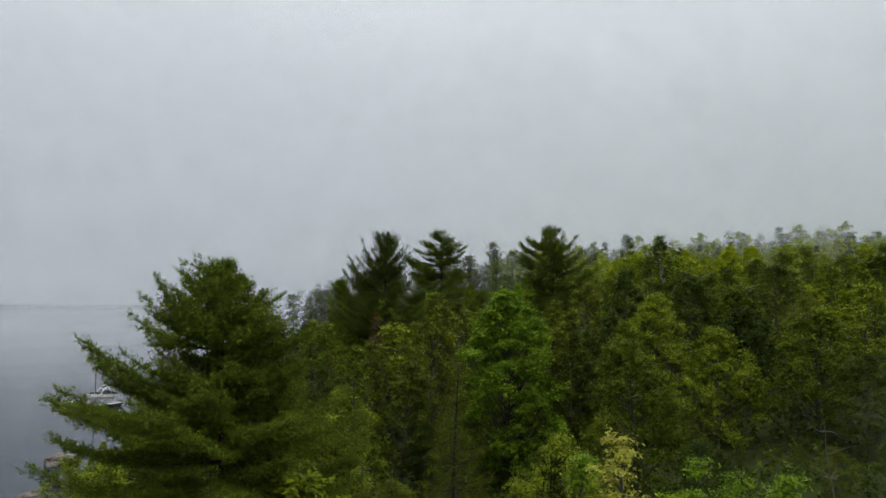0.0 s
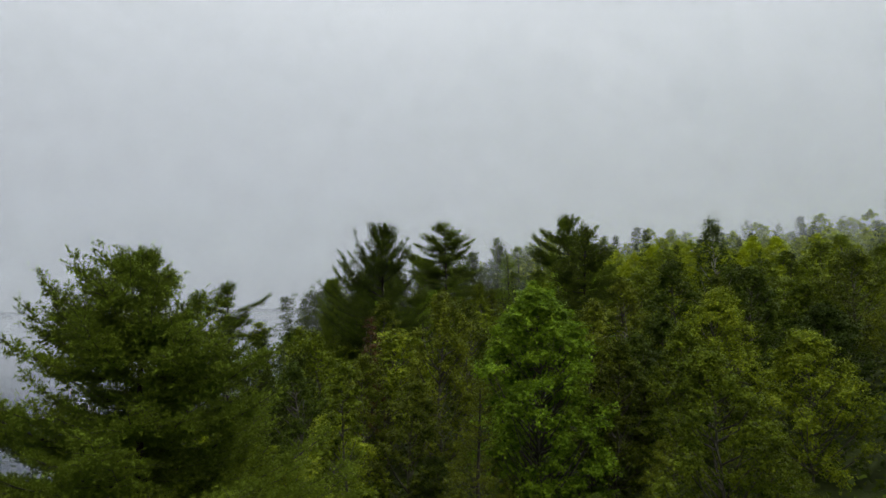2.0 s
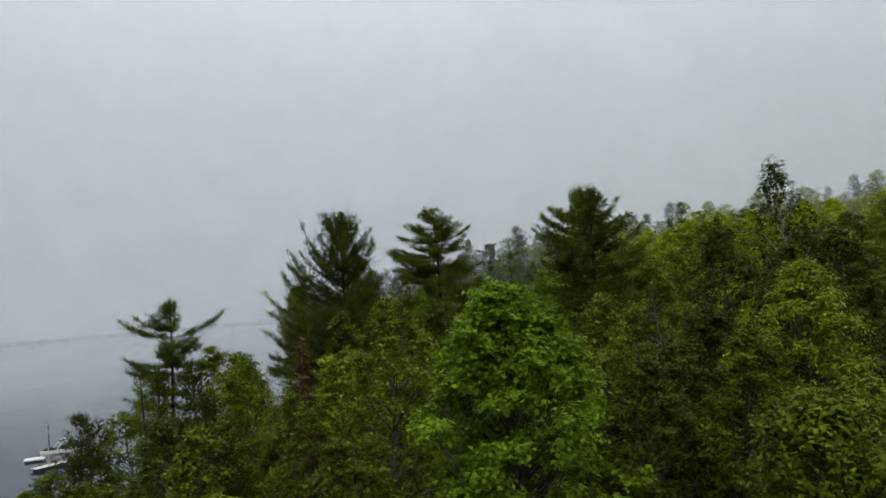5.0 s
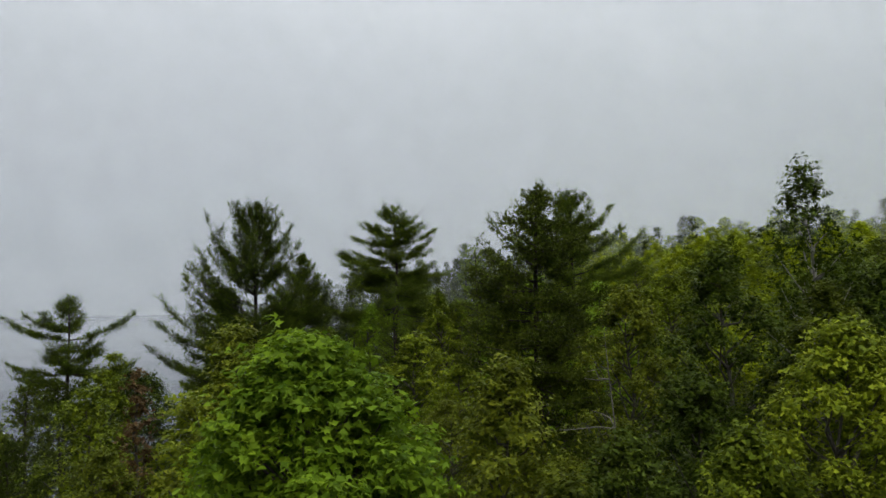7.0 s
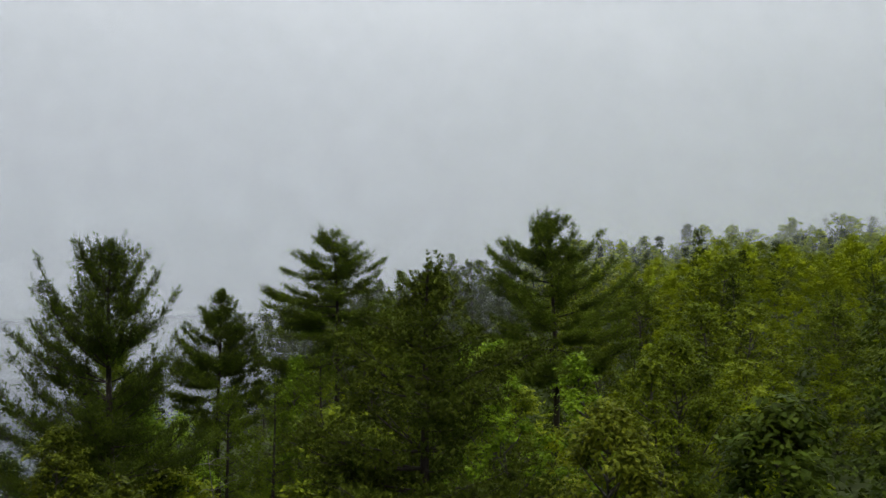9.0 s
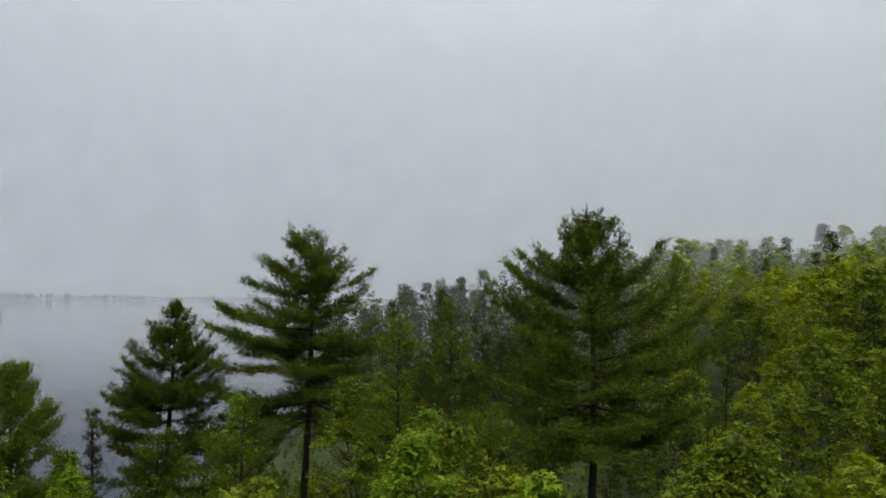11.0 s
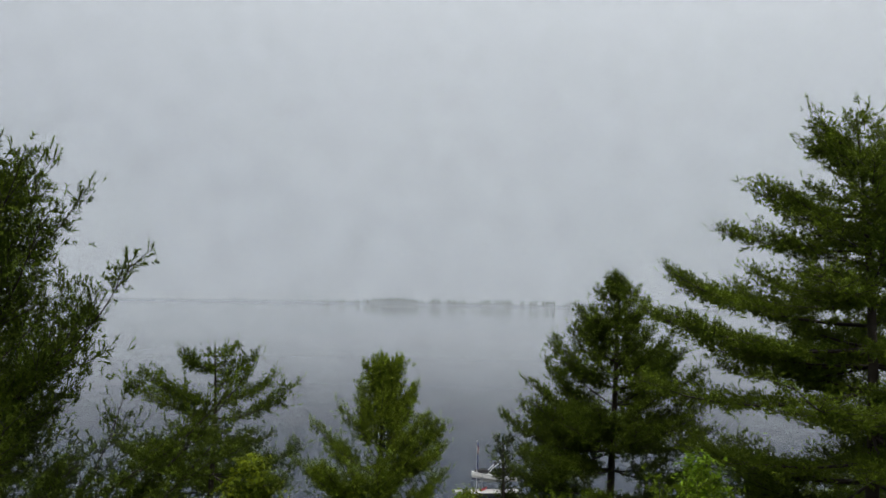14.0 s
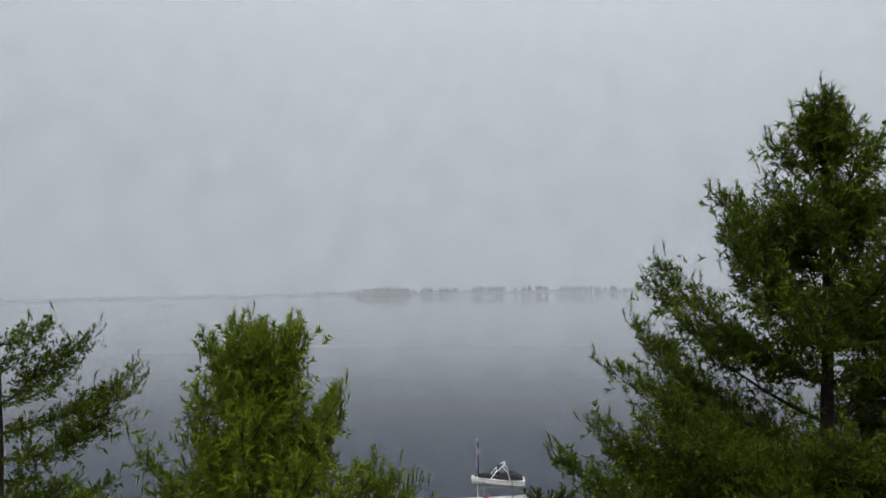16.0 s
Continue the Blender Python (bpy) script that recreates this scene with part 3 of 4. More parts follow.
leafy("small_tree", "small tree with pale yellow turning leaves", 7.0, 14.3, 18.1, 0.8, 112, base=0.4, clumps=9, leaves=1500, size=0.11, mat=LEAF_YELLOW, open_=0.2, sprig=0.24, shape=0.6, plain=False)
for i, (px, py, top, R) in enumerate(((8.3, 15.0, 17.8, 1.2), (10.6, 14.1, 18.0, 0.9), (11.9, 21.6, 16.1, 2.2), (5.0, 19.6, 17.4, 0.9), (9.3, 18.5, 16.2, 1.5))):
    leafy("small_tree", "bright leafy sapling on the slope", px, py, top, R, 113 + i, base=0.3, clumps=14, leaves=3600, size=0.11, mat=LEAF_BRIGHT, sprig=0.26, shape=0.7)
OLIVE, GREEN, DARK, BRIGHT = LEAF_OLIVE, LEAF, LEAF_DARK, LEAF_BRIGHT
for i, (label, px, py, top, R, mat, leaves, size) in enumerate((
        ("olive green tree with a rounded crown", -3.0, 57.2, 23.0, 3.7, OLIVE, 18600, 0.16),
        ("reddish topped tree with dull turning leaves", -8.3, 61.0, 21.0, 1.2, LEAF_RED, 1900, 0.174),
        ("wide yellowish green tree with feathery sprays", 10.9, 37.2, 20.3, 3.7, GREEN, 26000, 0.128),
        ("yellowish green tree with fine light leaves", 14.8, 51.6, 23.0, 3.6, GREEN, 26000, 0.131),
        ("olive tree with fine drooping sprays", 6.7, 50.3, 22.3, 2.7, OLIVE, 14800, 0.131),
        ("low olive tree beside the maple", 8.0, 48.4, 19.9, 2.4, OLIVE, 12400, 0.131),
        ("dark low tree under the spruce", 9.7, 52.3, 20.2, 2.7, DARK, 12400, 0.138),
        ("yellow green tree with spreading sprays", 11.6, 49.3, 20.8, 2.7, GREEN, 14800, 0.131),
        ("dark green tree in the shade of taller crowns", 12.5, 55.4, 21.3, 2.9, DARK, 12400, 0.145),
        ("dark green tree beside the birch", 14.6, 59.6, 25.2, 2.9, DARK, 14800, 0.145),
        ("dark green tree beside the birch", 19.8, 60.6, 24.7, 3.2, DARK, 14800, 0.16),
        ("olive green tree beside the birch", 17.1, 57.2, 23.9, 2.6, OLIVE, 12400, 0.145),
        ("green tree with pointed upright sprays", 23.9, 60.6, 23.4, 3.0, GREEN, 16000, 0.15),
        ("green tree with a domed crown", 22.3, 53.2, 21.9, 3.9, DARK, 20000, 0.15),
        ("yellow green tree on the slope", 24.5, 45.2, 22.0, 3.6, GREEN, 20000, 0.15),
        ("fine leaved green tree on the slope", 17.8, 45.4, 20.6, 3.4, GREEN, 18600, 0.145),
        ("dark green tree over the slope", 21.8, 68.5, 25.2, 3.6, DARK, 16000, 0.16),
        ("olive green tree behind the spruce", 11.2, 66.3, 24.0, 3.2, OLIVE, 16000, 0.15),
        ("olive crown below the old pine", -9.6, 32.2, 15.8, 3.0, OLIVE, 8600, 0.174),
        ("olive crown below the old pine", -6.6, 35.2, 14.2, 2.4, OLIVE, 5500, 0.174),
        ("slender light green tree", -7.1, 45.4, 19.2, 1.9, GREEN, 6200, 0.174),
        ("low olive tree on the bank", -4.8, 50.2, 17.4, 2.6, OLIVE, 7400, 0.181),
        ("dark green tree on the bank", -12.9, 52.3, 18.4, 2.9, DARK, 12000, 0.14),
        ("light green low tree on the bank", -9.2, 47.2, 15.8, 2.2, GREEN, 9000, 0.13),
        ("olive green tree on the bank", -8.9, 58.4, 18.3, 2.9, OLIVE, 14000, 0.13),
        ("olive green tree beyond the spruce", -1.7, 63.4, 22.4, 2.9, OLIVE, 14000, 0.13),
        ("light green tree under the tall pine", -9.8, 72.6, 22.3, 2.9, OLIVE, 13000, 0.14),
        ("yellow green tree with a broad domed crown", 15.6, 82.6, 24.9, 4.2, GREEN, 24000, 0.14),
        ("bright green sapling with slender sprays", 7.6, 79.4, 25.0, 2.3, BRIGHT, 7400, 0.167),
        ("bright green sapling with slender sprays", 11.9, 78.0, 24.4, 1.8, BRIGHT, 5500, 0.167),
        ("bright green sapling with slender sprays", 14.2, 79.2, 24.2, 1.6, GREEN, 4300, 0.167),
        ("yellow green crown below the tall pine", 6.8, 84.2, 24.6, 2.9, GREEN, 13000, 0.14),
        ("olive crown among the pines", 0.8, 96.4, 23.6, 2.8, OLIVE, 11000, 0.15),
        ("bright green crown below the tall pine", 4.4, 87.6, 24.4, 2.6, BRIGHT, 11000, 0.14),
        ("light green tree under the tall pine", -11.2, 81.6, 22.2, 2.6, BRIGHT, 12000, 0.14),
        ("light green tree under the tall pine", -14.1, 82.2, 21.8, 2.3, GREEN, 10000, 0.14),
        ("light green sapling between the pines", -12.4, 88.2, 20.4, 2.3, BRIGHT, 8000, 0.14),
        ("light green sapling between the pines", -17.2, 91.4, 19.9, 2.2, BRIGHT, 4900, 0.174),
        ("light green crown below the layered pine", -1.6, 93.4, 24.5, 2.6, GREEN, 11000, 0.14),
        ("light green crown below the layered pine", -6.8, 92.6, 23.4, 2.4, BRIGHT, 10000, 0.14),
        ("light green sapling between the pines", -20.6, 94.2, 19.4, 2.2, GREEN, 7000, 0.13))):
    leafy("broadleaf_tree", label, px, py, top, R, 83 + i, base=0.15, clumps=int(22 + 13 * R), leaves=leaves, size=size, mat=mat, sprig=0.32, lump=0.6, stem=0.008)
for i, (px, py, top, R) in enumerate(((-8.0, 91.0, 21.3, 3.0), (-11.8, 92.3, 21.2, 3.0), (-4.0, 88.3, 23.8, 3.2), (-15.5, 95.5, 19.0, 2.4), (2.2, 91.0, 27.6, 2.6), (6.5, 91.0, 23.8, 3.0), (-10.8, 99.5, 20.8, 3.0))):
    pine("low young pine with flat light green sprays", px, py, top, R, 160 + i, bare=0.1, rise=(0, 40), profile=0.5, step=0.26, tuft=0.34, sub=0.5, spacing=0.7, needles=9, core=0.0, width=0.055, reach=0.32, fill=4, inside=(7, 0.14, 0.5), mat=NEEDLE_YOUNG)
pine("young light green pine above the shore", -25.0, 71.5, 18.8, 2.6, 170, bare=0.1, rise=(10, 45), profile=0.7, step=0.26, tuft=0.34, sub=0.5, spacing=0.7, needles=9, core=0.0, width=0.055, reach=0.32, fill=4, inside=(7, 0.14, 0.5), mat=NEEDLE_YOUNG)
for i, (px, py, top, R) in enumerate(((-17.0, 72.0, 20.0, 3.2), (-21.0, 79.5, 19.4, 3.0), (-14.0, 66.5, 19.6, 3.0), (-22.5, 84.5, 18.6, 2.8), (-26.3, 87.6, 20.0, 2.6))):
    leafy("broadleaf_tree", "green tree on the bank below the pines", px, py, top, R, 130 + i, base=0.12, clumps=32, leaves=9000, size=0.18, mat=(GREEN, DARK)[i % 2])
for i, (px, py, top) in enumerate(((-28.4, 70.0, 16.3), (-26.5, 77.0, 18.6), (-20.0, 66.0, 17.4), (-15.0, 61.0, 18.0), (-35.0, 79.0, 15.4), (-22.5, 74.5, 18.8))):
    spruce("dark spruce above the shore", px, py, top, 3.4, 74 + i, limbs=6, spacing=0.62, bare=0.04, fill=4.5, sub=0.6, tuft=0.45, step=0.45, needles=5, width=0.08, core=0.0, reach=0.4, inside=(6, 0.13, 0.5), profile=0.65)


# ---- the mixed wood between them ----
GREENS = (LEAF, LEAF_DARK, LEAF_OLIVE)
NEAR, MID = [], []
for i in range(6):
    NEAR.append(("leafy", broadleaf("broadleaf_tree", ("green", "dark green", "olive green")[i % 3] + " broadleaved tree in the mixed wood", 100 + i, 13.5, 4.1 + 0.4 * (i % 3), 0.25, 66, 19000, 0.125, sprig=0.34, lump=0.72, mat=GREENS[i % 3]), 13.5))
for i in range(2):
    NEAR.append(("pine", conifer("pine_tree", "dark green pine in the mixed wood", 120 + i, 16.0, 3.6, bare=0.2, step=0.34, tuft=0.42, needles=4, core=0.12, sub=0.9, fill=2, spacing=0.95, limbs=5, width=0.05, reach=0.45, profile=0.6, twigs=False), 16.0))
    NEAR.append(("spruce", conifer("spruce_tree", "narrow dark spruce in the mixed wood", 130 + i, 14.0, 2.6, bare=0.1, rise=(-10, 35), curl=0.1, step=0.32, tuft=0.36, needles=3, core=0.2, sub=0.65, up=0.3, spacing=0.8, limbs=5, width=0.05, twigs=False, mat=SPRUCE, category="spruce tree"), 14.0))
for i in range(3):
    MID.append(("leafy", broadleaf("broadleaf_tree", ("yellow green", "green", "bright green")[i % 3] + " broadleaved tree on the slope", 140 + i, 13.5, 4.5, 0.2, 46, 5000, 0.27, lump=0.8, mat=(LEAF_FAR, LEAF, LEAF_FAR)[i % 3], sprig=0.44), 13.5))
MID.append(("pine", conifer("pine_tree", "dark pine on the slope", 150, 16.0, 4.3, bare=0.15, step=0.7, tuft=0.62, needles=3, core=0.0, sub=1.0, spacing=1.2, fill=2.4, inside=(5, 0.16, 0.6), limbs=5, width=0.07, reach=0.55, profile=0.55, twigs=False), 16.0))
MID.append(("spruce", conifer("spruce_tree", "dark spruce on the slope", 151, 14.0, 2.8, bare=0.1, rise=(-10, 35), curl=0.1, step=0.7, tuft=0.6, needles=3, core=0.0, sub=1.0, up=0.3, spacing=0.95, limbs=5, width=0.08, reach=0.5, fill=3.2, inside=(6, 0.14, 0.6), twigs=False, mat=SPRUCE, category="spruce tree"), 14.0))
SLOPE = [("pine", conifer("pine_tree", "full dark green pine crowding the misty slope", 155 + i, 16.0, 4.9, bare=0.08, rise=(-6, 45), profile=0.5, step=0.7, tuft=0.62, needles=3, core=0.0, sub=1.0, spacing=1.05, fill=3.4, inside=(5, 0.17, 0.6), limbs=6, width=0.07, reach=0.55, twigs=False, mat=SPRUCE), 16.0) for i in range(2)]
rng = np.random.default_rng(5)
used = set()
beyond = []
for gy in np.arange(16, 200, 5.7):
    for gx in np.arange(-110, 150, 5.7):
        x, y = gx + rng.uniform(-2.4, 2.4), gy + rng.uniform(-2.4, 2.4)
        pick, size, turn, which = rng.random(), rng.uniform(0.72, 1.12), rng.uniform(0, 360), rng.random()
        d = x - shore_x(y)
        if d < 3 or abs(x - 5) > 32 + 0.8 * y:
            continue
        if any((x - a) ** 2 + (y - b) ** 2 < r * r for a, b, r in TAKEN):
            continue
        kind = "leafy" if pick < 0.84 else "pine" if pick < 0.92 else "spruce"
        if y > 100 and x < 10 - 0.05 * (y - 100) and pick > 0.12:
            kind = "pine"
        want = size * (12.0 if kind == "leafy" else 12.6)
        if y > 62 and x > 0 and kind == "leafy":
            want *= 0.88
        if d < 18:
            want *= 0.7 if d < 8 or y > 86 else 0.92
        if 84 < y < 150 and x < -6:
            want = max(1.8, min(want, 17.5 + 0.4 * (x + 12) - land(x, y)))
        if -10 < x < 22 and y < 76:
            # lower crowns where the taller ones take the light
            want = max(3.0, min(want, (16.5 if y < 56 else 20.5) + 2.5 * size - 2.2 - land(x, y)))
        full = 102 < y < 172 and 14.6 - 0.452 * (y - 71.7) < x < 12 - 0.04 * (y - 100)
        if full:
            kind, want = "pine", max(5.0, min(18.5, 17.8 + 0.135 * (y - 102) + 7 * (size - 0.72) - land(x, y)))
        elif y >= 172 and x < 12 - 0.04 * (y - 100):
            kind, want = "pine", max(6.0, min(20.0, 26.0 + 9 * (size - 0.72) - land(x, y)))
        if full:
            pool, tier = SLOPE, 2
        elif -6 < x < 30 and 22 < y < 76:
            pool, tier = NEAR, 0
        elif (y < 150 and -60 < x < 40 + 0.3 * y) or (y < 172 and x < 24):
            pool, tier = MID, 1
        else:
            beyond.append((x, y, land(x, y), want, kind != "leafy"))
            continue
        wide = 1.1 if kind == "leafy" and want > 7 else 1.0
        opts = [k for k in range(len(pool)) if pool[k][0] == kind]
        k = opts[int(which * len(opts))]
        m = Matrix.Translation((x, y, land(x, y) - 0.2)) @ Matrix.Rotation(radians(turn), 4, "Z") @ Matrix.Scale(want / pool[k][2], 4) @ Matrix.Diagonal((wide, wide, 1, 1))
        if (tier, k) in used:
            copy_thing(pool[k][1], m)
        else:
            used.add((tier, k))
            pool[k][1].matrix_basis = m


# ---- far woods on the hillside and across the lake ----
def grown(tree, height):
    """The crown of a grown tree as triangles for a height of one metre; the tree itself is taken away."""
    crown = next(o for o in tree.children if o.name.startswith("crown"))
    me = crown.data
    v = np.empty(len(me.vertices) * 3, np.float32)
    me.vertices.foreach_get("co", v)
    f = np.empty(len(me.loops), np.int32)
    me.loops.foreach_get("vertex_index", f)
    for o in (*tree.children, tree):
        bpy.data.objects.remove(o)
    return v.reshape(-1, 3) / height, f.reshape(-1, 3)


def far_woods(name, label, spots, seed, broad, narrow):
    """Woods too far to tell tree from tree, turned, stretched and joined from a few crowns."""
    rng = np.random.default_rng(seed)
    for shapes, material, wanted in ((broad, LEAF_FAR, False), (narrow, SPRUCE, True)):
        vs, fs, n = [], [], 0
        for x, y, z, H, con in spots:
            if con != wanted:
                continue
            v, f = shapes[int(rng.integers(len(shapes)))]
            a, w = rng.uniform(0, 6.283), rng.uniform(0.85, 1.2)
            c, q = math.cos(a) * w, math.sin(a) * w
            vs.append(v @ (np.array([(c, q, 0), (-q, c, 0), (0, 0, 1)]) * H) + [x, y, z])
            fs.append(f + n)
            n += len(v)
        if vs:
            tagged(fast_mesh(name, np.concatenate(vs), np.concatenate(fs), material), label, "woods", kind="stuff")


FULL_CROWNS = [grown(broadleaf("broadleaf_tree", "", 180 + i, 13.5, 4.6, 0.12, 30, 2400, 0.4, sprig=0.5), 13.5) for i in range(3)]
THIN_CROWNS = [grown(broadleaf("broadleaf_tree", "", 190 + i, 13.5, 4.6, 0.12, 24, 1100, 0.56, sprig=0.6), 13.5) for i in range(3)]
SPIRES = [grown(conifer("spruce_tree", "", 186 + i, 15.0, 2.6 + 0.7 * i, bare=0.06, rise=(-10, 35), curl=0.1, step=1.1, tuft=0.7, needles=2, core=0.0, sub=1.7, up=0.3, spacing=1.15, limbs=5, width=0.12, reach=0.5, fill=1.7, inside=(4, 0.2, 0.6), twigs=False), 15.0) for i in range(2)]
FAINT = [grown(conifer("spruce_tree", "", 195, 15.0, 3.6, bare=0.06, rise=(-10, 30), step=2.0, tuft=1.2, needles=2, core=0.0, sub=3.0, spacing=2.0, limbs=4, width=0.3, reach=0.6, fill=0.8, inside=(3, 0.3, 0.6), twigs=False), 15.0)]
spots = []
far_woods("slope_woods", "dense mixed woods on the lower slope", beyond, 6, FULL_CROWNS, SPIRES)
for gy in np.arange(200, 275, 6.6):
    for gx in np.arange(-80, 230, 6.6):
        x, y = gx + rng.uniform(-2.6, 2.6), gy + rng.uniform(-2.6, 2.6)
        d = x - shore_x(y)
        if d < 3 or d > 420 or x > 40 + 0.85 * y:
            continue
        H, con = rng.uniform(9, 18), rng.random() < (0.92 if x < 8 - 0.06 * (y - 100) else 0.3)
        if x < 2 and y < 230:
            H, con = min(21.0, max(H, 20.5 + 0.6 * H - land(x, y))), True
        spots.append((x, y, land(x, y), H, con))
for k in range(90):
    # tall spruces that stand over the ridge
    y = rng.uniform(165, 270)
    x = rng.uniform(0.12, 0.85) * y + rng.uniform(10, 40)
    far = math.hypot(x - 10, y - 48)
    H = 27 + far * math.tan(radians(rng.uniform(2.9, 4.15))) - land(x, y)
    if 9 < H < 23:
        spots.append((x, y, land(x, y), H, True))
far_woods("hillside_woods", "dense mixed woods on the misty hillside", spots, 7, THIN_CROWNS, SPIRES)
spots = []
for k in range(300):
    # a low wooded point far across the lake
    f = rng.uniform(0.12, 1.0)
    x, y = -1200 + 440 * f + rng.uniform(-30, 30), 480 + 560 * f + rng.uniform(-40, 60)
    spots.append((x, y, max(0.0, land(x, y)) - 0.3, rng.uniform(8, 15) * (0.5 + 0.5 * math.sin(3.1 * f)), True))
for k in range(40):
    # a small islet before it
    a, r = rng.uniform(0, 6.283), 38 * rng.random() ** 0.5
    x, y = ISLET[0] + 1.0 * r * math.cos(a), ISLET[1] + r * math.sin(a)
    spots.append((x, y, max(0.0, land(x, y)) - 0.4, rng.uniform(9, 14), True))
far_woods("far_shore_woods", "dark wooded far shore faint in fog", spots, 8, THIN_CROWNS, FAINT)


def undergrowth():
    rng = np.random.default_rng(9)
    n = 215000
    x, y = rng.uniform(-70, 62, n), rng.uniform(-35, 135, n)
    ok = np.array([a - shore_x(b) > 2.5 for a, b in zip(x, y)])
    x, y = x[ok], y[ok]
    z = np.array([land(a, b) for a, b in zip(x, y)])
    lump = np.array([noise.noise(Vector((a * 0.35, b * 0.35, 2.0))) for a, b in zip(x, y)])
    z = z + np.clip(1.3 + lump * 2.2, 0.15, 4) * rng.uniform(0.1, 1, len(x)) ** 0.5
    v, f = leaf_arrays(rng, np.stack([x, y, z], 1), rng.normal(size=(len(x), 3)) * 0.5 + [0, 0, 0.8], np.full(len(x), 0.34))
    tagged(fast_mesh("undergrowth", v, f, LEAF_DARK), "dark green bushes and saplings on the forest floor", "undergrowth", kind="stuff")


undergrowth()


# ---- dead wood ----
BARK_DEAD = rough_solid("bleached_dead_wood", (0.06, 0.054, 0.045), (0.22, 0.2, 0.175), 9.0, 0.8)


def dead_tree(x, y, top, seed):
    """A bare bleached stem with a few broken limbs."""
    rng = np.random.default_rng(seed)
    H = tall(x, y, top)
    root = tagged(new("dead_tree"), "bare grey dead tree with broken limbs", "dead tree")
    zs = np.linspace(0, H, 9)
    stem = np.stack([np.cumsum(rng.normal(size=9) * 0.12), np.cumsum(rng.normal(size=9) * 0.12), zs], 1)
    stem[:, :2] -= stem[0, :2]
    tubes = Tubes()
    tubes.add(stem, 0.036 * (1 - zs / H) ** 0.7 + 0.006, 7)
    trunk = tubes.done("trunk", BARK_DEAD)
    trunk.parent = root
    for k in range(9):
        i = int(rng.integers(4, 8))
        az, ln = rng.uniform(0, 6.283), rng.uniform(0.6, 1.9)
        d = np.array([math.cos(az), math.sin(az), rng.uniform(0.1, 0.7)])
        pts = [stem[i] + d * ln * q + np.array([0, 0, -0.25 * ln * q * q]) + rng.normal(size=3) * 0.06 * (q > 0) for q in (0, 0.35, 0.7, 1.0)]
        tubes = Tubes()
        tubes.add(pts, [0.022, 0.018, 0.012, 0.005], 5)
        limb = tubes.done("limb", BARK_DEAD)
        limb.parent = root
    root.matrix_basis = Matrix.Translation((x, y, land(x, y) - 0.1))


for k, (x, y, top) in enumerate(((-6.6, 79.6, 20.6), (-9.4, 79.4, 20.2), (-9.6, 62.0, 20.0), (9.3, 55.2, 22.6), (17.2, 27.6, 17.6))):
    dead_tree(x, y, top, 200 + k)


# ---- at the water's edge ----
def paint(name, col, rough=0.4, metal=0.0, spec=0.5):
    return rough_solid(name, tuple(c * 0.85 for c in col), col, 4.0, rough, 0.0, metal, spec)


GELCOAT = paint("white_gelcoat", (0.78, 0.78, 0.76), 0.25)
CANVAS = rough_solid("black_canvas", (0.012, 0.012, 0.014), (0.03, 0.03, 0.034), 9.0, 0.85, 0.3)
TUBE = paint("white_tube", (0.7, 0.7, 0.72), 0.3)
GALV = paint("galvanised_steel", (0.35, 0.36, 0.37), 0.45, 0.8)
BOARD = rough_solid("weathered_dock_boards", (0.42, 0.41, 0.40), (0.66, 0.65, 0.63), 5.0, 0.8, 0.2)
FLOAT = paint("dark_float", (0.03, 0.03, 0.045), 0.5)
GLASS = paint("tinted_glass", (0.02, 0.025, 0.03), 0.05)
RED = paint("red_plastic", (0.32, 0.03, 0.03), 0.4)
FLAG_WHITE, FLAG_BLUE = paint("flag_white", (0.7, 0.7, 0.68), 0.8), paint("flag_blue", (0.03, 0.04, 0.16), 0.8)


def box(bm, x0, x1, y0, y1, z0, z1, bevel=0.0):
    m = Matrix.Translation(((x0 + x1) / 2, (y0 + y1) / 2, (z0 + z1) / 2)) @ Matrix.Diagonal((x1 - x0, y1 - y0, z1 - z0, 1))
    g = bmesh.ops.create_cube(bm, size=1.0, matrix=m)
    if bevel:
        es = list({e for v in g["verts"] for e in v.link_edges})
        bmesh.ops.bevel(bm, geom=es, offset=bevel, segments=2, affect="EDGES")
    return bm


def rod(bm, pts, r, sides=8):
    t = Tubes()
    t.add(pts, np.full(len(pts), r), sides)
    base = [bm.verts.new(c) for c in np.concatenate(t.v)]
    for q in np.concatenate(t.f):
        bm.faces.new([base[i] for i in q])
    bm.faces.new(base[:sides][::-1])
    bm.faces.new(base[-sides:])
    return bm


def loft(bm, rows, close=True):
    vs = [[bm.verts.new(p) for p in r] for r in rows]
    for a, b in zip(vs, vs[1:]):
        for i in range(len(a) - 1):
            bm.faces.new((a[i], a[i + 1], b[i + 1], b[i]))
    if close:
        bm.faces.new(vs[-1])
    return bm


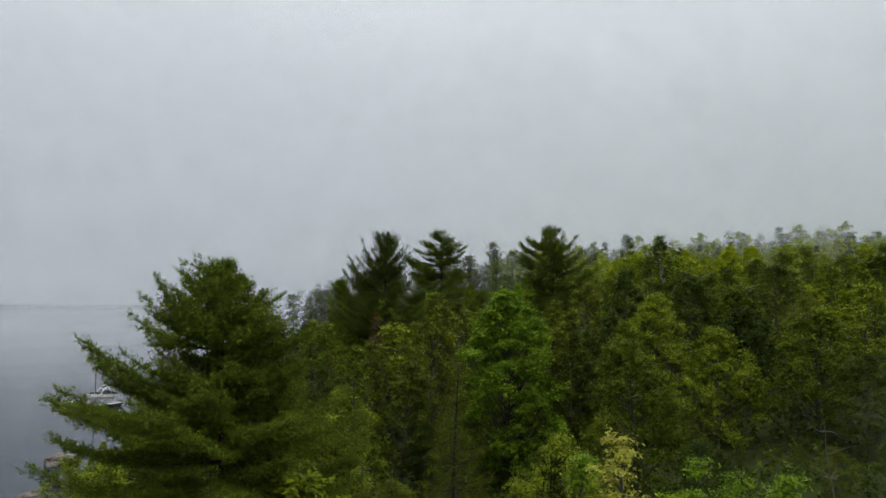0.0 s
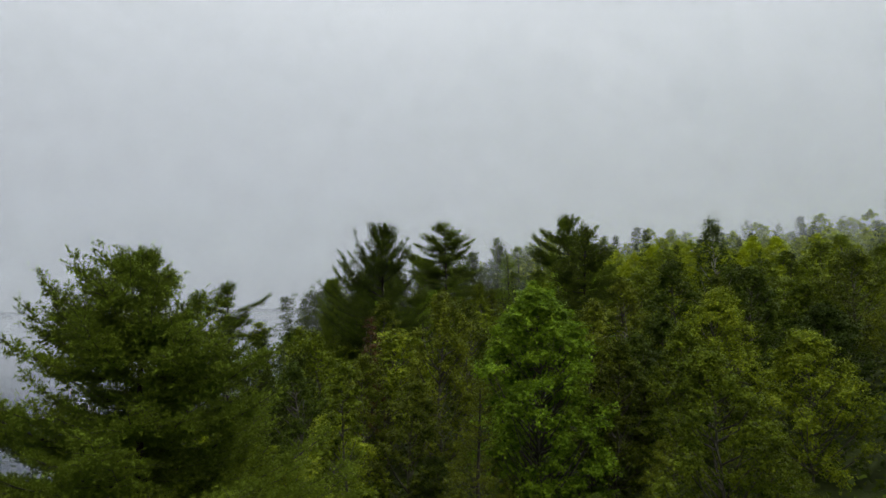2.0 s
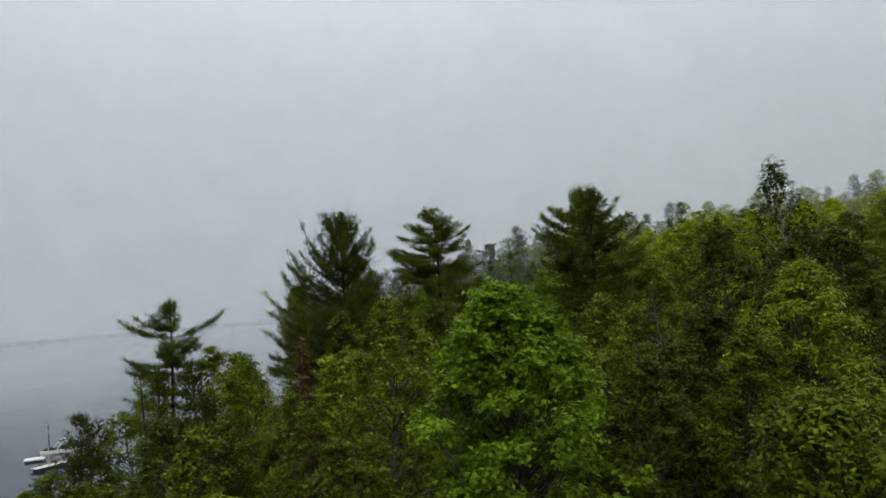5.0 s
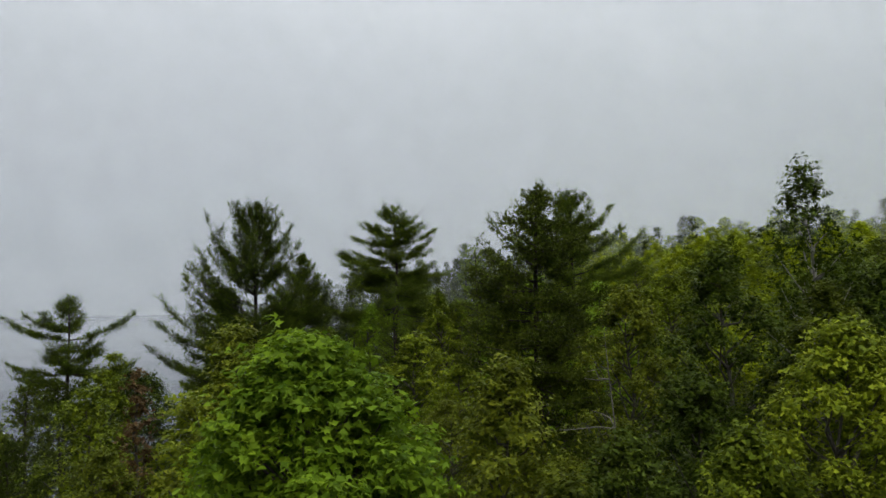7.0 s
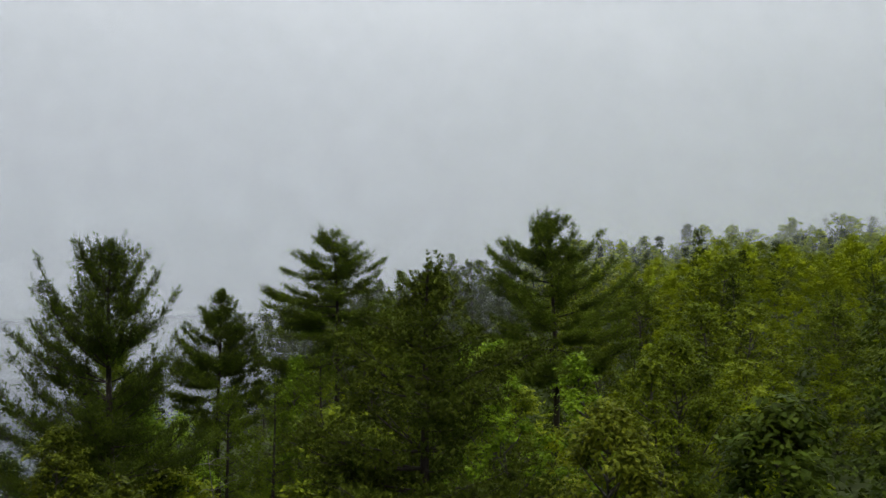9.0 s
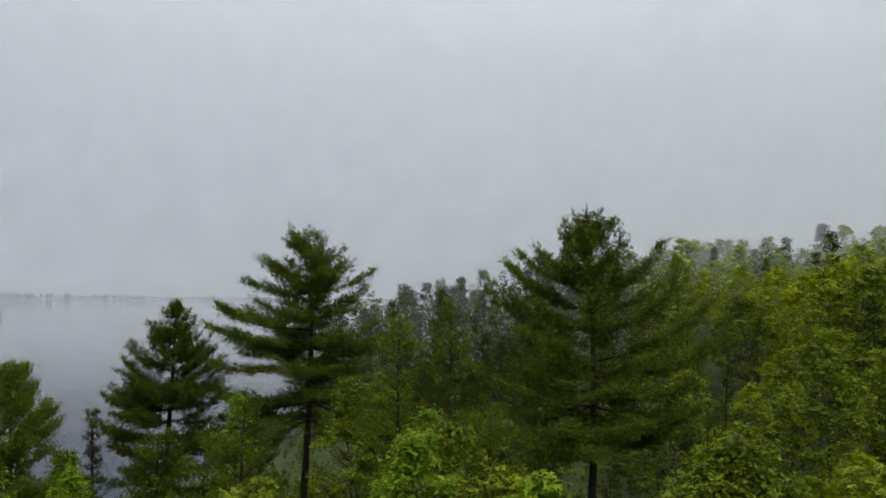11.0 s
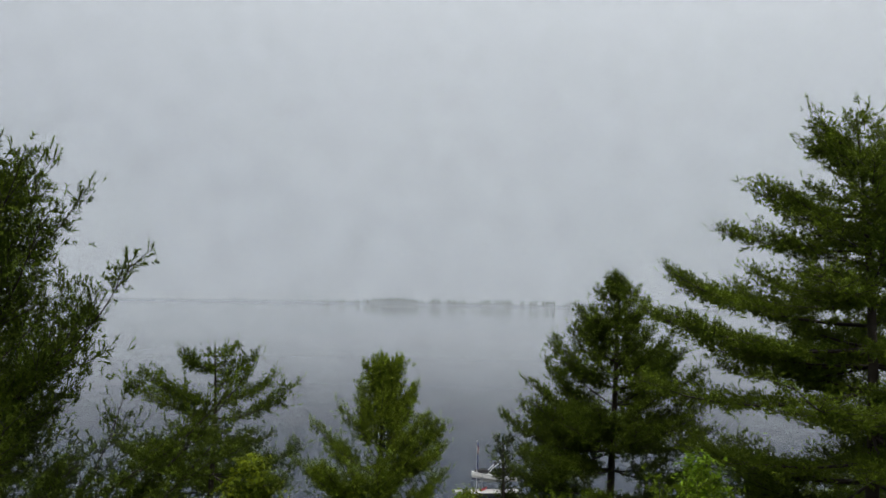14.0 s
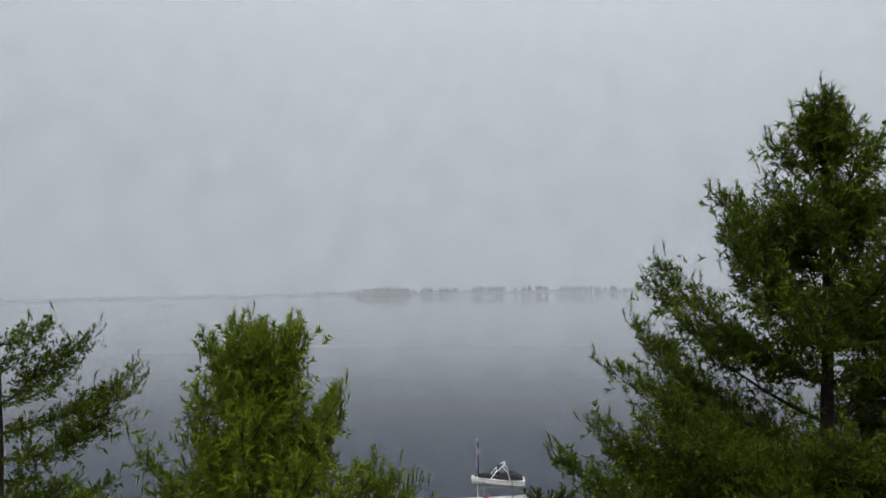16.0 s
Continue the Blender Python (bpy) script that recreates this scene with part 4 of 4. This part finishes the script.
def ski_boat(x, y, z, turn):
    """A tow boat with a wakeboard tower; bow along -y."""
    root = tagged(new("motor_boat"), "white motor boat with black covers and tower on a lift", "boat")
    L, B = 6.1, 2.3
    rows, covers = [], []
    for i in range(12):
        t = i / 11
        w = B / 2 * min(1.0, (0.02 + t) ** 0.5 * 1.18) * (1 - 0.06 * max(0, t - 0.7) / 0.3)
        sheer = 1.05 - 0.18 * t + 0.12 * (1 - t) ** 3
        keel = 0.35 * (1 - t) ** 3
        yy = -L / 2 + L * t
        chine = keel + 0.3 + 0.15 * (1 - t)
        rows.append([(-w, yy, sheer), (-w * 0.97, yy, sheer - 0.12), (-w * 0.84, yy, chine), (0, yy, keel), (w * 0.84, yy, chine), (w * 0.97, yy, sheer - 0.12), (w, yy, sheer)])
        covers.append((w, yy, sheer))
    part("hull", loft(bmesh.new(), rows), GELCOAT, root)
    deck = bmesh.new()
    loft(deck, [[(-w, yy, s), (-w * 0.86, yy, s + 0.05), (0, yy, s + 0.07), (w * 0.86, yy, s + 0.05), (w, yy, s)] for w, yy, s in covers], False)
    part("deck", deck, GELCOAT, root)
    for name, a, b, h in (("bow_cover", 0.06, 0.43, 0.34), ("cockpit_cover", 0.46, 0.97, 0.5)):
        rows2 = []
        for i in range(9):
            t = a + (b - a) * i / 8
            w, s = np.interp(t, np.linspace(0, 1, 12), [c[0] for c in covers]), np.interp(t, np.linspace(0, 1, 12), [c[2] for c in covers])
            hump = h * math.sin(math.pi * min(1, max(0.12, i / 8))) + 0.06
            rows2.append([(-w * 1.02, -L / 2 + L * t, s - 0.1), (-w * 0.62, -L / 2 + L * t, s + 0.06 + hump), (w * 0.62, -L / 2 + L * t, s + 0.06 + hump), (w * 1.02, -L / 2 + L * t, s - 0.1)])
        part(name, loft(bmesh.new(), rows2, False), CANVAS, root, "black canvas cover")
    wind = bmesh.new()
    y0 = -L / 2 + 0.42 * L
    loft(wind, [[(-0.95, y0 + 0.75, 1.0), (-0.72, y0 + 0.12, 1.02), (0, y0, 1.03), (0.72, y0 + 0.12, 1.02), (0.95, y0 + 0.75, 1.0)],
                [(-0.88, y0 + 0.85, 1.38), (-0.66, y0 + 0.32, 1.42), (0, y0 + 0.2, 1.44), (0.66, y0 + 0.32, 1.42), (0.88, y0 + 0.85, 1.38)]], False)
    part("windscreen", wind, GLASS, root, "dark tinted windscreen")
    tower = bmesh.new()
    for sx in (-1, 1):
        rod(tower, [(sx * 1.02, -0.95, 0.98), (sx * 0.98, -0.35, 1.75), (sx * 0.9, 0.5, 2.5), (sx * 0.55, 0.8, 2.66), (0, 0.85, 2.68)], 0.06)
        rod(tower, [(sx * 1.02, 1.35, 0.96), (sx * 0.97, 1.15, 1.8), (sx * 0.9, 0.5, 2.5)], 0.055)
        rod(tower, [(sx * 0.98, -0.35, 1.75), (sx * 0.6, -0.15, 2.02), (0, -0.18, 2.1)], 0.05)
    part("tower", tower, TUBE, root, "white tube wakeboard tower")
    rack = box(bmesh.new(), -0.62, 0.62, -0.05, 0.72, 2.3, 2.37, 0.02)
    part("tower_canopy", rack, CANVAS, root, "small black canopy")
    root.matrix_basis = pose(x, y, z, 0, 0, turn)
    lift = tagged(new("boat_lift"), "galvanised boat lift standing in shallow water", "boat lift")
    for sx in (-1.45, 1.45):
        for yy in (-1.6, 1.6):
            part("post", rod(bmesh.new(), [(sx, yy, -4.2), (sx, yy, 1.0)], 0.06), GALV, lift)
        part("rail", box(bmesh.new(), sx * 0.45 - 0.06, sx * 0.45 + 0.06, -2.0, 2.0, -0.02, 0.24, 0.01), GALV, lift)
    for yy in (-1.6, 1.6):
        part("cross_beam", box(bmesh.new(), -1.5, 1.5, yy - 0.07, yy + 0.07, -0.18, -0.03, 0.01), GALV, lift)
    lift.matrix_basis = pose(x, y, z, 0, 0, turn)


TURN = -24.0
ski_boat(-77.3, 135.2, 1.45, -35.0)


def dock(x, y, turn, length, width, name="dock", label="pale grey wooden dock on dark floats"):
    root = tagged(new(name), label, "dock")
    n = int(length / 0.16)
    for i in range(n):
        y0 = -length / 2 + i * length / n
        part("plank", box(bmesh.new(), -width / 2, width / 2, y0, y0 + length / n - 0.012, 0.5, 0.54), BOARD, root)
    for sx in (-width / 2 + 0.05, width / 2 - 0.05):
        part("side_beam", box(bmesh.new(), sx - 0.05, sx + 0.05, -length / 2, length / 2, 0.3, 0.497, 0.01), FLOAT, root, "dark side beam")
    for k in range(3):
        yy = -length / 2 + (k + 0.5) * length / 3
        part("float", box(bmesh.new(), -width / 2 + 0.12, width / 2 - 0.12, yy - length / 8, yy + length / 8, -0.2, 0.298, 0.04), FLOAT, root, "dark plastic float")
    root.matrix_basis = pose(x, y, 0, 0, 0, turn)
    return root


dock(-76.3, 133.4, TURN, 8.6, 1.9)


def flagpole(x, y, z, h, turn):
    root = tagged(new("flagpole"), "slim white flagpole with limp flags on the dock", "flagpole")
    part("pole", rod(bmesh.new(), [(0, 0, 0), (0, 0, h * 0.5), (0, 0, h)], 0.035), TUBE, root)
    ball = bmesh.new()
    bmesh.ops.create_uvsphere(ball, u_segments=10, v_segments=8, radius=0.07, matrix=Matrix.Translation((0, 0, h + 0.05)))
    part("finial", ball, TUBE, root)

    def cloth(name, top, drop, mat, x0, x1, label):
        bm = bmesh.new()
        rows = []
        for i in range(9):
            zz = top - drop * i / 8
            rows.append([(x0 + (x1 - x0) * j / 5, 0.05 * math.sin(j * 1.9 + i * 0.5) * (0.4 + j / 5), zz - 0.25 * (j / 5) * (x1 > 0.2)) for j in range(6)])
        loft(bm, rows, False)
        bmesh.ops.solidify(bm, geom=bm.faces[:], thickness=0.008)
        part(name, bm, mat, root, label)
    cloth("flag_canton", h - 0.1, 0.55, FLAG_BLUE, 0.04, 0.24, "dark blue field of the limp flag")
    for k in range(5):
        cloth("flag_stripe", h - 0.66 - 0.16 * k, 0.152, RED if k % 2 == 0 else FLAG_WHITE, 0.04, 0.34 - 0.02 * k, "red flag stripe" if k % 2 == 0 else "white flag stripe")
    cloth("lower_flag", h - 1.7, 1.9, FLAG_BLUE, 0.04, 0.22, "dark blue limp flag")
    root.matrix_basis = pose(x, y, z, 0, 0, turn)


flagpole(-77.4, 132.4, 0.54, 6.5, 30)


def kayak(x, y, z, turn):
    root = tagged(new("kayak"), "small red plastic kayak lying on the dock", "kayak")
    rows = []
    for i in range(11):
        t = i / 10
        w = 0.36 * math.sin(math.pi * min(0.985, max(0.015, t))) ** 0.7
        rise = 0.12 * abs(2 * t - 1) ** 3
        rows.append([(w * math.cos(a), -1.5 + 3.0 * t, 0.17 + rise + 0.17 * math.sin(a)) for a in np.linspace(0, 2 * math.pi, 13)])
    part("hull", loft(bmesh.new(), rows, False), RED, root)
    rim = rod(bmesh.new(), [(0.22 * math.cos(a), 0.45 * math.sin(a), 0.345) for a in np.linspace(0, 2 * math.pi, 17)], 0.025, 6)
    part("cockpit_rim", rim, CANVAS, root, "black cockpit rim")
    root.matrix_basis = pose(x, y, z, 0, 0, turn) @ Matrix.Scale(0.6, 4)


kayak(-76.9, 133.2, 0.54, TURN + 50)


def swim_raft(x, y, turn):
    root = tagged(new("swim_raft"), "white square swimming raft moored on the lake", "raft")
    for i in range(12):
        part("plank", box(bmesh.new(), -1.6, 1.6, -1.3 + i * 0.2167, -1.3 + i * 0.2167 + 0.205, 0.42, 0.46), GELCOAT, root)
    part("frame", box(bmesh.new(), -1.58, 1.58, -1.28, 1.28, 0.22, 0.415, 0.02), BOARD, root, "pale timber frame")
    for sx in (-0.9, 0.9):
        part("float", box(bmesh.new(), sx - 0.45, sx + 0.45, -1.2, 1.2, -0.25, 0.215, 0.05), FLOAT, root, "dark float")
    root.matrix_basis = pose(x, y, 0, 0, 0, turn)


swim_raft(-84.6, 138.6, 30)


def boulder(x, y, z, rx, ry, rz, seed):
    bm = bmesh.new()
    bmesh.ops.create_icosphere(bm, subdivisions=4, radius=1.0)
    for v in bm.verts:
        n = noise.noise(v.co * 1.3 + Vector((seed, 0, 0))) * 0.35 + noise.noise(v.co * 3.7 + Vector((0, seed, 0))) * 0.12
        v.co = v.co * (1 + n)
        v.co = Vector((v.co.x * rx, v.co.y * ry, v.co.z * rz))
    me = bpy.data.meshes.new("boulder")
    bm.to_mesh(me)
    bm.free()
    me.materials.append(ROCK)
    ob = tagged(new("boulder", me), "brown grey boulder at the lake's edge", "boulder", "boulders along the shore")
    ob.matrix_basis = pose(x, y, z, 0, 0, seed * 40)


for k, (x, y, z, rx, ry, rz) in enumerate(((-55.4, 86.4, 0.25, 1.9, 1.4, 1.1), (-47.9, 69.5, 0.2, 1.5, 1.2, 0.9), (-57.0, 88.5, -0.05, 0.7, 0.6, 0.4), (-50.0, 72.0, -0.1, 0.6, 0.5, 0.35), (-49.0, 76.5, 0.05, 1.0, 0.8, 0.6), (-47.0, 62.5, 0.1, 1.1, 0.9, 0.7))):
    boulder(x, y, z, rx, ry, rz, k + 1)
rng2 = np.random.default_rng(11)
for k in range(26):
    y = rng2.uniform(55, 150)
    s = rng2.uniform(0.3, 0.8)
    x = shore_x(y) + rng2.uniform(-0.6, 1.4)
    boulder(x, y, max(-0.1, land(x, y)) + 0.1 * s, s * 1.2, s, s * 0.7, 7 + k)
